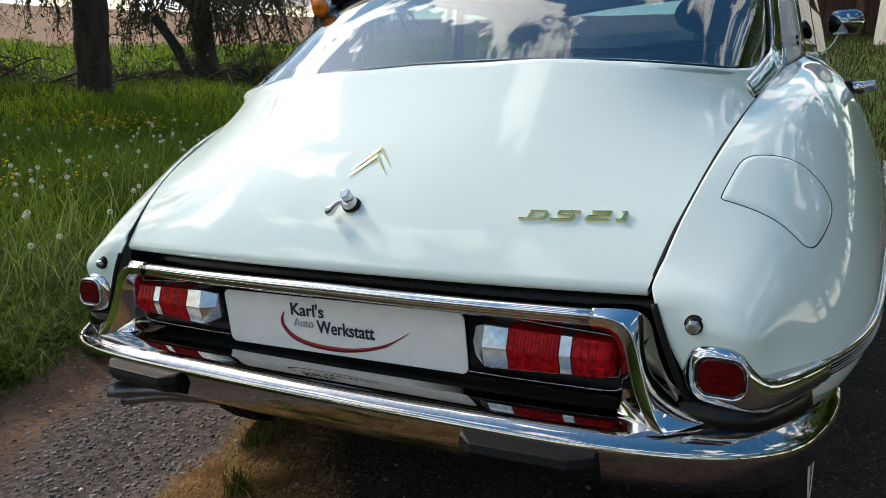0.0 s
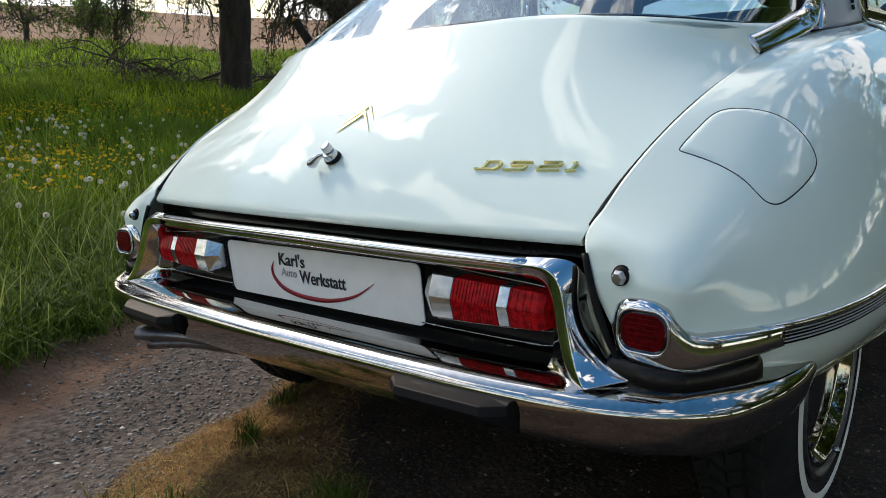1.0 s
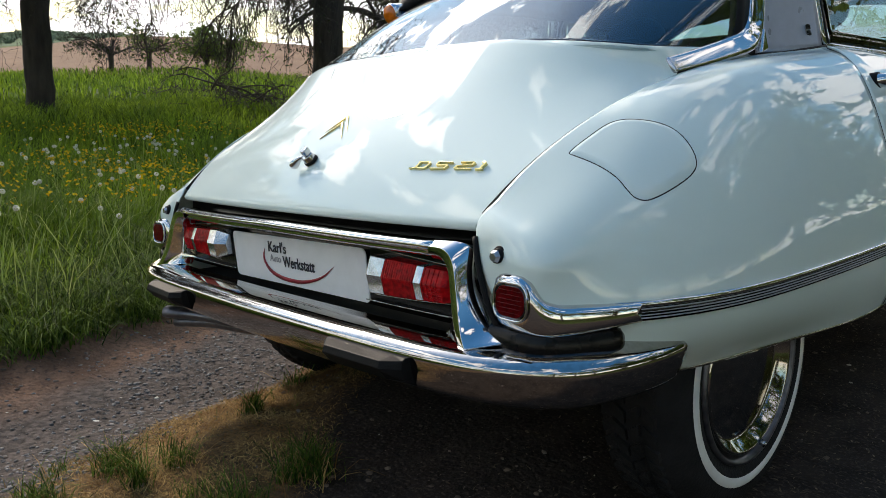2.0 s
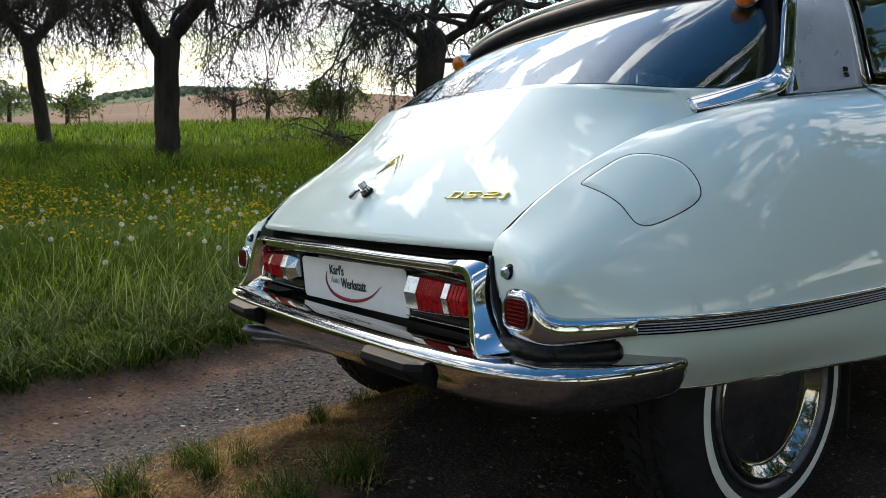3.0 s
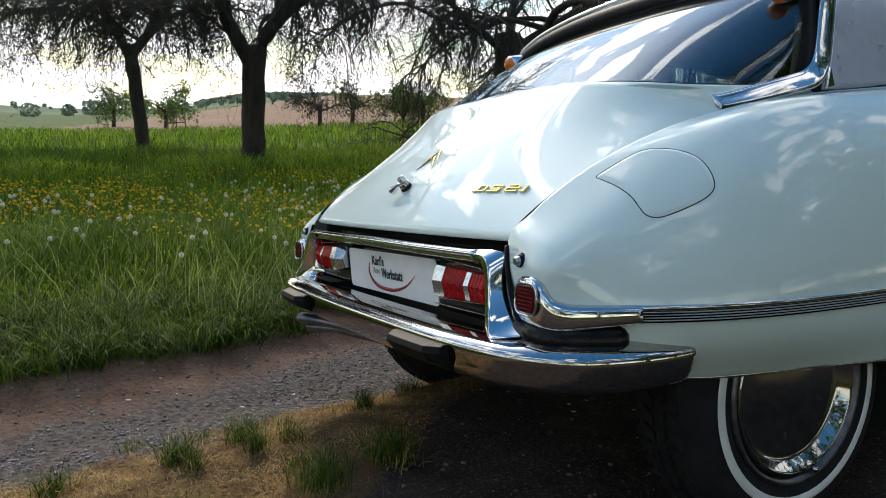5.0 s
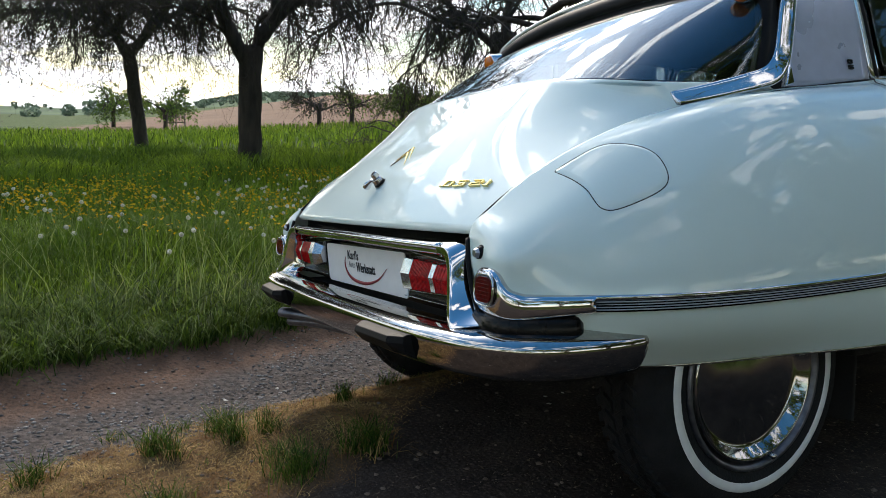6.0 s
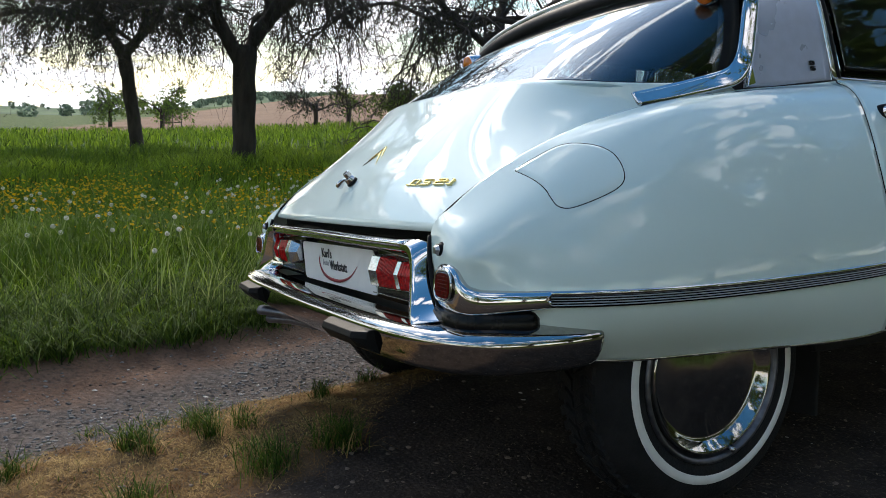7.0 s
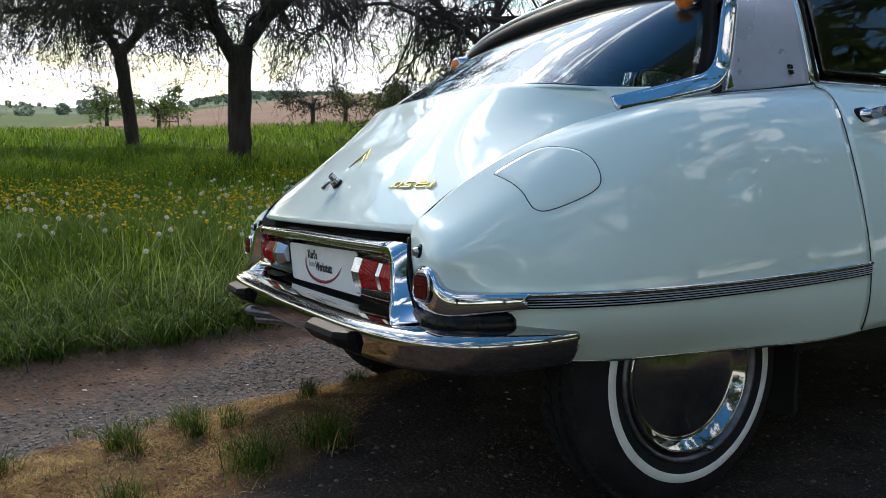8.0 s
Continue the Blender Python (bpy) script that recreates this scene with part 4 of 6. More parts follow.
    lens = [tip - fwd * d for d in (-.003, .004, .010, .014)]
    part("indicator_lens", sweep(lens, circle(.029, 16), scale=[1, .97, .8, .35]), ORANGE, trumpet, "orange lens")
    return pil


build_pillar(1)
build_pillar(-1)

roof_rows = []
for y, z, hw in ((.80, 1.235, .50), (.95, 1.29, .53), (1.25, 1.335, .56), (1.7, 1.35, .57), (2.1, 1.32, .56), (2.35, 1.26, .54)):
    roof_rows.append(both([(0, y, z), (hw * .5, y, z - .012), (hw * .8, y, z - .035), (hw, y + .02, z - .085), (hw + .025, y + .02, z - .125)]))
part("roof", grid_bm(sheet(roof_rows, 41, 30)), ROOF, car, "pale roof panel", thick=.008)

lining = [[(x * .97, y + .02, z - .03) for x, y, z in row] for row in roof_rows]
part("headliner", grid_bm(sheet(lining, 31, 20)), SEAT, car, "dark headlining", thick=.006)

# ---- side bodywork ahead of the rear wings
def build_side(side):
    def lens_row(y, k):
        x0, z0, x1, z1, x2, z2, x3, z3 = k
        return np.array([(x0, y, z0), (x0 + .05, y, z0 - .02), (x1, y, z1), (x2 + .002, y, .60), (x2, y, z2), (x3, y, z3)]) * np.array([side, 1, 1])
    def panel(name, ys, keys, label):
        rows = [lens_row(y, k) for y, k in zip(ys, keys)]
        if name == "rear_door":
            edge = mirrored(WING[:, -1], side)[[0, 14, 28, 42, 56, 70]] + np.array([0, .005, 0])
            rows = [edge + np.array([dx * side, dy, dz]) for dx, dy, dz in ((0, 0, 0), (.003, .12, .005), (.003, .36, .010), (-.002, .66, .012))]
        if name == "front_door":
            edge = mirrored(WING[:, -1], side)[[0, 14, 28, 42, 56, 70]]
            rows = [edge + np.array([dx * side, dy, dz]) for dx, dy, dz in ((-.002, .676, .012), (-.012, 1.05, .008), (-.040, 1.62, -.015))]
        g = sheet(rows, 25, 18)
        return part(name, grid_bm(g), PAINT, car, label, thick=.004)
    a = (.650, .935, .800, .79, .868, .508, .840, .338)
    b = (.660, .945, .815, .80, .885, .515, .850, .330)
    c = (.620, .91, .76, .78, .83, .52, .80, .32)
    d = (.60, .84, .74, .72, .81, .50, .78, .31)
    e = (.50, .70, .64, .62, .70, .46, .68, .33)
    rear = panel("rear_door", (1.0, 1.35, 1.66), (a, b, b), "mint rear door")
    front = panel("front_door", (1.668, 2.1, 2.62), (b, c, c), "mint front door")
    panel("front_wing", (2.628, 3.1, 3.5, 3.78), (c, c, d, e), "mint front wing")
    jamb = mirrored(WING[:, -1], side) + np.array([-.0030 * side, .003, -.0015])
    part("door_jamb", sweep(jamb[::3], circle(.0056, 8), up=(0, 1, 0)), DARK, rear, "dark rubber in the door gap")
    for dr, y in ((rear, 1.120), (front, 1.74)):
        h0 = Vector((.752 * side, y - .070, .834))
        part("handle_mount", sweep([h0, h0 + Vector((.026 * side, 0, .006))], circle(.024, 14), up=(0, 0, 1), scale=[1, .85]), RUBBER, dr, "black handle seat")
        bar = catmull([h0 + Vector((.012 * side, -.004, .004)), h0 + Vector((.044 * side, .006, .008)), h0 + Vector((.058 * side, .05, .010)), h0 + Vector((.052 * side, .11, .010)), h0 + Vector((.036 * side, .135, .010))], 18)
        part("door_handle", sweep(bar, circle(.014, 10), scale=np.interp(np.linspace(0, 1, 18), [0, .15, .35, .8, 1], [1.25, 1.15, .8, .75, .6])), CHROME, dr, "chrome door handle")
        part("push_button", sweep([h0 + Vector((.046 * side, .004, .008)), h0 + Vector((.072 * side, .002, .012))], circle(.0135, 14), up=(0, 0, 1), scale=[1, .95]), DULL_CHROME, dr, "chrome push button", bevel=.002)
    for dr, y0, y1 in ((rear, 1.10, 1.655), (front, 1.675, 2.60)):
        p = catmull([(.873 * side, y0, .508), (.89 * side, (y0 + y1) / 2, .512), (.897 * side, y1, .516)], 12)
        part("side_moulding", sweep(p, [(0, .02), (.012 * side, .018), (.014 * side, 0), (.012 * side, -.018), (0, -.02)]), DULL_CHROME, dr, "bright side strip")
    # side glass and its thin bright frame
    for name, y0, y1 in (("rear_side_window", 1.045, 1.64), ("front_side_window", 1.66, 2.45)):
        lean = .10 if y1 > 2 else 0
        g = sheet([np.array([(.648, y0, .93), (.655, y1 + lean * 2, .945)]) * np.array([side, 1, 1]),
                   np.array([(.60, y0 + .005, 1.10), (.605, y1 + lean, 1.12)]) * np.array([side, 1, 1]),
                   np.array([(.560, y0 + .01, 1.20), (.57, y1 - lean, 1.24)]) * np.array([side, 1, 1])], 12, 10)
        w = part(name, grid_bm(g), GLASS_DARK, car, "dark side window", thick=.005)
        w.visible_shadow = False
        edge = catmull(g[:, 0], 12)
        part("window_bead", sweep(edge, circle(.006, 8), up=(0, 1, 0)), CHROME, w, "thin chrome bead")
        part("window_rubber", sweep(edge + np.array([0, .012, 0]), circle(.008, 8), up=(0, 1, 0)), RUBBER, w, "black rubber")
        part("belt_strip", sweep(g[0], circle(.006, 8)), DULL_CHROME, w, "bright belt strip")


build_side(1)
build_side(-1)
bon = [both([(0, 2.62, .965), (.3, 2.62, .955), (.55, 2.62, .93), (.68, 2.62, .90)]),
       both([(0, 3.1, .90), (.3, 3.1, .885), (.5, 3.1, .85), (.62, 3.1, .82)]),
       both([(0, 3.55, .78), (.25, 3.53, .76), (.42, 3.5, .73), (.56, 3.45, .70)]),
       both([(0, 3.86, .58), (.22, 3.83, .57), (.40, 3.78, .55), (.52, 3.7, .54)]),
       both([(0, 3.90, .40), (.25, 3.87, .40), (.45, 3.8, .40), (.60, 3.7, .40)])]
part("bonnet", grid_bm(sheet(bon, 31, 24)), PAINT, car, "mint bonnet", thick=.004)
ws = [both([(0, 2.66, .965), (.3, 2.63, .955), (.5, 2.57, .945), (.62, 2.47, .93)]), both([(0, 2.52, 1.12), (.28, 2.49, 1.11), (.46, 2.43, 1.10), (.57, 2.34, 1.08)]), both([(0, 2.35, 1.26), (.26, 2.33, 1.25), (.43, 2.28, 1.22), (.53, 2.2, 1.18)])]
windscreen = part("windscreen", grid_bm(sheet(ws, 31, 12)), GLASS, car, "curved windscreen", thick=.005)
windscreen.visible_shadow = False

# ---- underbody, cabin and seats
part("floor_pan", box_bm(-.50, .40, .26, .50, 3.6, .38), DARK, car, "dark floor pan", smooth=False, bevel=.01)
part("boot_floor", box_bm(-.55, .03, .36, .55, .45, .40), DARK, car, "dark boot floor", smooth=False, bevel=.01)
part("exhaust_box", box_bm(-.12, .50, .18, .12, 3.2, .28), DARK, car, "dark exhaust box", smooth=False, bevel=.02)
part("sill_box", box_bm(-.66, 1.0, .26, .66, 2.6, .50), DARK, car, "dark cabin floor", smooth=False, bevel=.01)
shelf = bmesh.new()
box_bm(-.55, .42, .80, .55, .90, .84, shelf)
part("parcel_shelf", shelf, SEAT, car, "dark parcel shelf", smooth=False)


def seat(x0, x1, y, z0, z1, name):
    rows = []
    for t in np.linspace(0, 1, 8):
        zz = z0 + (z1 - z0) * t
        yy = y - .10 * t
        rows.append([(x0, yy, zz), (x0 + .03, yy - .05, zz), ((x0 + x1) / 2, yy - .055 + .03 * math.sin(t * 3), zz), (x1 - .03, yy - .05, zz), (x1, yy, zz)])
    g = sheet(rows, 21, 20)
    return part(name, grid_bm(g), SEAT, car, "dark blue cloth seat back", thick=.06)


seat(-.56, .56, 1.10, .45, .96, "rear_seat")
seat(.08, .54, 1.95, .5, 1.02, "front_seat")
seat(-.54, -.08, 1.95, .5, 1.02, "front_seat")

for x in (-.31, .31):
    rest = bmesh.new()
    bmesh.ops.create_icosphere(rest, subdivisions=3, radius=1.0, matrix=Matrix.LocRotScale((x, 1.80, 1.115), None, (.125, .045, .075)))
    part("headrest", rest, SEAT, car, "dark rounded headrest")

# ---- exhaust: two flattened pipes side by side
for k in range(2):
    p = catmull([(-.612, -.030 + .030 * k, .286 - .030 * k), (-.52, .030 + .03 * k, .281 - .024 * k), (-.38, .080 + .03 * k, .275 - .022 * k), (-.20, .20, .27 - .02 * k), (-.10, .5, .25)], 24)
    part("exhaust_pipe", sweep(p, circle(.026, 16, 1.0, .62)), STEEL, car, "flattened dark metal tailpipe")

for side in (1, -1):
    part("mud_flap", box_bm(.56 * side - .08, 1.01, .10, .56 * side + .10, 1.022, .35), DARK, car, "black rubber mud flap", smooth=False, bevel=.004)

# ---- door mirror
mi = Vector((.732, 1.98, 1.062))
mirror = part("door_mirror", sweep([mi + Vector((0, d, 0)) for d in (0, .008, .03, .045)], rounded(.122, .080, .036, 5), scale=[.97, 1.0, .85, .4]), CHROME, car, "small chrome door mirror")
part("mirror_glass", sweep([mi + Vector((0, d, 0)) for d in (-.002, .001)], rounded(.113, .071, .033, 5)), MIRROR, mirror, "mirror glass")
part("mirror_stalk", sweep(catmull([mi + Vector((-.01, .03, -.03)), mi + Vector((-.035, .03, -.07)), mi + Vector((-.10, .03, -.115))], 8), circle(.005, 8)), CHROME, mirror, "thin chrome stalk")

# the body's final proportions: it widens a little towards the doors
for ob in car.children_recursive:
    if ob.type == "MESH":
        shift = 0.0 if ob == plate or ob.parent == plate else 0.006
        co = np.empty(len(ob.data.vertices) * 3)
        ob.data.vertices.foreach_get("co", co)
        co = co.reshape(-1, 3)
        x, y, z = co.T
        yy = np.minimum(y, 1.1)
        flank = np.clip((np.abs(x) - .57) / .15, 0, 1) * np.clip(y, 0, 1.15)
        x = x + .012 * np.clip((-x - .55) / .15, 0, 1)
        x, y, z = x - np.sign(x) * .044 * flank, y + .066 * flank, z + .005 * flank
        out = np.stack([x * (.9961 + .049 * yy + .0112 * z) + shift, .9952 * y, .0077 * yy + 1.0225 * z - .0083], 1)
        ob.data.vertices.foreach_set("co", out.ravel())
        ob.data.update()

# ---- wheels
def build_wheel(x, y, z, side, k_=1.0):
    """Tyre with a whitewall and a domed chrome hub cover; x is the outer face of the tyre."""
    wheel = new("wheel")
    wheel.parent = car
    s = side
    def lathe_k(profile, n, c):
        return lathe([(r * k_, x * s + d * s * k_) for r, d in profile], n, c)
    prof = [(.205, -.006), (.222, .002), (.250, .001), (.285, -.008), (.308, -.028), (.318, -.045), (.321, -.095), (.318, -.140), (.300, -.165), (.25, -.178), (.20, -.172)]
    tyre = part("tyre", lathe_k(prof, 64, (0, y, z)), TYRE, wheel)
    # tread blocks
    for row, (d0, d1) in enumerate(((-.036, -.060), (-.066, -.090), (-.096, -.120), (-.125, -.150))):
        bm = bmesh.new()
        for k in range(54):
            a0 = 2 * math.pi * (k + .5 * (row % 2)) / 54
            a1 = a0 + 2 * math.pi / 54 * .62
            skew = .016 * (1 if row % 2 else -1)
            q = []
            for r in (.308, .3285):
                for a, d, sh in ((a0, d0, 0), (a1, d0, 0), (a1, d1, skew), (a0, d1, skew)):
                    aa = a + sh / .32
                    rr = r - (.006 if row in (0, 3) else 0)
                    q.append(bm.verts.new(((x + d * k_) * s, y + rr * k_ * math.cos(aa), z + rr * k_ * math.sin(aa))))
            for f in ((0, 1, 2, 3), (4, 5, 6, 7), (0, 1, 5, 4), (1, 2, 6, 5), (2, 3, 7, 6), (3, 0, 4, 7)):
                bm.faces.new([q[i] for i in f])
        ob = part("tread", bm, TYRE, tyre, smooth=False)
        ob["kind"] = "stuff"
    part("whitewall", lathe_k([(.2300, .0030), (.2330, .0050), (.247, .0042), (.2505, .0022)], 72, (0, y, z)), WHITEWALL, wheel, "white tyre band")
    part("rim", lathe_k([(.207, -.004), (.205, .003), (.198, .003), (.194, -.008), (.186, -.016)], 64, (0, y, z)), STEEL, wheel, "grey steel rim")
    cap = [(.186, -.016), (.1855, -.004), (.183, .000), (.1805, .000), (.1775, -.002), (.161, -.020), (.157, -.0235), (.150, -.0240), (.10, -.0205), (.05, -.018), (.0005, -.017)]
    part("hub_cover", lathe_k(cap, 64, (0, y, z)), HUB, wheel, "domed chrome hub cover")
    part("valve", sweep([(x * s, y + .05, z - .170), (x * s + .010 * s, y + .052, z - .176)], circle(.007, 8)), DULL_CHROME, wheel)
    return wheel


for sd_ in (1, -1):
    build_wheel(.750, .586, .2875, sd_, .961)
    build_wheel(.80, 3.0, .2875, sd_, .961)



# ---------------------------------------------------------------- plants: materials and builders
def leaf_material(name, c1, c2, through=0.35, rough=0.55, patch=None, patch_scale=0.9):
    """Thin leaf: light passes partly through; colour varies from piece to piece and from patch to patch."""
    m = bpy.data.materials.new(name)
    m.use_nodes = True
    n, l = m.node_tree.nodes, m.node_tree.links
    b, out = n["Principled BSDF"], n["Material Output"]
    b.inputs["Roughness"].default_value = rough
    b.inputs["Specular IOR Level"].default_value = 0.12
    g = n.new("ShaderNodeNewGeometry")
    mix = n.new("ShaderNodeMix"); mix.data_type = "RGBA"
    mix.inputs["A"].default_value, mix.inputs["B"].default_value = (*c1, 1), (*c2, 1)
    l.new(g.outputs["Random Per Island"], mix.inputs["Factor"])
    col = mix.outputs["Result"]
    if patch:
        a = n.new("ShaderNodeTexNoise")
        a.inputs["Scale"].default_value, a.inputs["Detail"].default_value = patch_scale, 4.0
        l.new(g.outputs["Position"], a.inputs["Vector"])
        r = n.new("ShaderNodeMapRange")
        r.inputs["From Min"].default_value, r.inputs["From Max"].default_value = 0.42, 0.68
        l.new(a.outputs["Fac"], r.inputs["Value"])
        mx = n.new("ShaderNodeMix"); mx.data_type = "RGBA"
        l.new(r.outputs[0], mx.inputs["Factor"]); l.new(col, mx.inputs["A"])
        mx.inputs["B"].default_value = (*patch, 1)
        col = mx.outputs["Result"]
    l.new(col, b.inputs["Base Color"])
    t = n.new("ShaderNodeBsdfTranslucent")
    l.new(col, t.inputs["Color"])
    s = n.new("ShaderNodeMixShader")
    s.inputs[0].default_value = through
    l.new(b.outputs[0], s.inputs[1]); l.new(t.outputs[0], s.inputs[2]); l.new(s.outputs[0], out.inputs[0])
    return m


GRASS = leaf_material("meadow_grass", (0.008, 0.026, 0.003), (0.285, 0.425, 0.034), 0.42, 0.5, patch=(0.072, 0.135, 0.013))
VERGE = leaf_material("verge_grass", (0.012, 0.030, 0.004), (0.115, 0.190, 0.026), 0.35, 0.7)
STRAW = leaf_material("dry_grass", (0.62, 0.42, 0.17), (0.20, 0.11, 0.042), 0.15, 0.8, patch=(0.17, 0.080, 0.028), patch_scale=9.0)
TRODDEN = leaf_material("trodden_grass", (0.030, 0.042, 0.010), (0.070, 0.062, 0.024), 0.3, 0.8)
LITTER = leaf_material("leaf_litter", (0.24, 0.19, 0.14), (0.07, 0.05, 0.035), 0.1, 0.9)
STALK = leaf_material("pale_stalks", (0.20, 0.29, 0.06), (0.37, 0.42, 0.14), 0.3)
YELLOW = leaf_material("yellow_petals", (0.75, 0.48, 0.01), (0.62, 0.36, 0.008), 0.25)
FLUFF = leaf_material("seed_fluff", (0.80, 0.79, 0.72), (0.58, 0.57, 0.50), 0.55)
LEAF = leaf_material("young_leaves", (0.060, 0.105, 0.018), (0.14, 0.20, 0.035), 0.35)
FRESH = leaf_material("fresh_leaves", (0.070, 0.125, 0.025), (0.16, 0.24, 0.045), 0.4)
DARKLEAF = leaf_material("old_leaves", (0.030, 0.040, 0.016), (0.055, 0.07, 0.024), 0.25)
BARK = material("bark", (0.060, 0.047, 0.038), 0.95, vary=0.55, vary_scale=9, bump=1.0, bump_scale=26, stretch=(1, 1, 0.25))
TWIG = material("twig_bark", (0.050, 0.040, 0.034), 0.9, vary=0.4, vary_scale=20)
STONE = material("gravel_stone", (0.260, 0.240, 0.225), 0.9, colour2=(0.060, 0.053, 0.050), random_by="island", bump=0.3, bump_scale=200)
# far leaves, paler and greyer: distance haze is put into their colour
HAZE_LEAF = leaf_material("hazed_leaves", (0.15, 0.21, 0.15), (0.22, 0.28, 0.20), 0.4)
BROWN_STONE = material("soil_clods", (0.20, 0.15, 0.12), 0.95, colour2=(0.050, 0.037, 0.030), random_by="island")
BARNWOOD = material("barn_boards", (0.12, 0.066, 0.042), 0.9, vary=0.5, vary_scale=9, bump=0.5, bump_scale=30, stretch=(6, 6, 0.6))
WHITEWOOD = material("white_boards", (0.66, 0.62, 0.56), 0.7, vary=0.25, vary_scale=7, bump=0.3, bump_scale=30, stretch=(6, 6, 0.6))
TILE = material("roof_tile", (0.16, 0.07, 0.045), 0.85, vary=0.4, vary_scale=6)
PETAL = material("fallen_petals", (0.62, 0.58, 0.52), 0.8, colour2=(0.42, 0.38, 0.32), random_by="island")
RAWWOOD = material("torn_wood", (0.45, 0.20, 0.06), 0.8, vary=0.4, vary_scale=30)
POST = material("weathered_wood", (0.16, 0.13, 0.10), 0.9, vary=0.4, vary_scale=12, bump=0.4, bump_scale=40)


def from_arrays(name, co, faces, mat, smooth=False):
    """A mesh from an array of corners and an array of equal-sided faces."""
    me = bpy.data.meshes.new(name)
    faces = np.asarray(faces, np.int32)
    k = faces.shape[1]
    me.vertices.add(len(co)); me.vertices.foreach_set("co", np.asarray(co, np.float32).ravel())
    me.loops.add(faces.size); me.loops.foreach_set("vertex_index", faces.ravel())
    me.polygons.add(len(faces)); me.polygons.foreach_set("loop_start", np.arange(0, faces.size, k, dtype=np.int32))
    me.update(calc_edges=True)
    me.materials.append(mat)
    if smooth:
        me.shade_smooth()
    return me


def blade_mesh(name, base, h, w, mat, rng, lean=0.45, droop=0.0, joints=3):
    """Blades of grass: three tapering joints each, bent over to one side."""
    n = len(base)
    a = rng.uniform(0, 2 * np.pi, n)
    d = np.stack([np.cos(a), np.sin(a), np.zeros(n)], 1)
    b = a + rng.uniform(-1.2, 1.2, n)
    side = np.stack([-np.sin(b), np.cos(b), np.zeros(n)], 1) * (w[:, None] / 2)
    bend = (rng.uniform(0.1, 1.0, n) * lean * h)[:, None]
    up = np.array([0, 0, 1.0])
    m1 = base + d * bend * .22 + up * (h * .5)[:, None]
    m2 = base + d * bend * .62 + up * (h * .84)[:, None]
    tip = base + d * bend * 1.15 + up * (h * (1.0 - droop * rng.uniform(0, 1, n)))[:, None]
    if joints == 2:
        mm = base + d * bend * .4 + up * (h * .66)[:, None]
        co = np.stack([base - side, base + side, mm - side * .8, mm + side * .8, tip], 1).reshape(-1, 3)
        o = np.arange(n)[:, None] * 5
        return from_arrays(name, co, np.stack([np.array(t) + o for t in ((0, 1, 3), (0, 3, 2), (2, 3, 4))], 1).reshape(-1, 3), mat)
    co = np.stack([base - side, base + side, m1 - side * .85, m1 + side * .85, m2 - side * .55, m2 + side * .55, tip], 1).reshape(-1, 3)
    o = np.arange(n)[:, None] * 7
    f = np.stack([np.array(t) + o for t in ((0, 1, 3), (0, 3, 2), (2, 3, 5), (2, 5, 4), (4, 5, 6))], 1).reshape(-1, 3)
    return from_arrays(name, co, f, mat)


def tubes(paths, radii, sides):
    """Corners and quads of tapering tubes along equal-length paths (n x k x 3, n x k)."""
    p = np.asarray(paths, float)
    n, k = p.shape[:2]
    t = np.gradient(p, axis=1)
    t /= np.linalg.norm(t, axis=2)[..., None] + 1e-9
    ref = np.where(np.abs(t[..., 2:3]) > .9, np.array([1.0, 0, 0]), np.array([0, 0, 1.0]))
    u = np.cross(t, ref); u /= np.linalg.norm(u, axis=2)[..., None] + 1e-9
    v = np.cross(t, u)
    a = np.arange(sides) * 2 * np.pi / sides
    co = p[:, :, None] + (u[:, :, None] * np.cos(a)[None, None, :, None] + v[:, :, None] * np.sin(a)[None, None, :, None]) * np.asarray(radii)[:, :, None, None]
    idx = np.arange(n * k * sides).reshape(n, k, sides)
    nx = np.roll(idx, -1, axis=2)
    f = np.stack([idx[:, :-1], nx[:, :-1], nx[:, 1:], idx[:, 1:]], -1).reshape(-1, 4)
    return co.reshape(-1, 3), f


def joined(name, chunks, mat, smooth=True):
    off, cs, fs = 0, [], []
    for c, f in chunks:
        cs.append(c); fs.append(f + off); off += len(c)
    return from_arrays(name, np.concatenate(cs), np.concatenate(fs), mat, smooth)


def grow(start, direction, length, k, rng, wander, sag):
    """Polyline of a limb: wanders, and sags more towards its end."""
    p = [np.array(start, float)]
    d = np.array(direction, float); d /= np.linalg.norm(d)
    for i in range(k - 1):
        d = d + rng.normal(0, wander, 3) + np.array([0, 0, -sag * (i + 1) / k])
        d /= np.linalg.norm(d)
        p.append(p[-1] + d * length / (k - 1))
    return np.array(p)


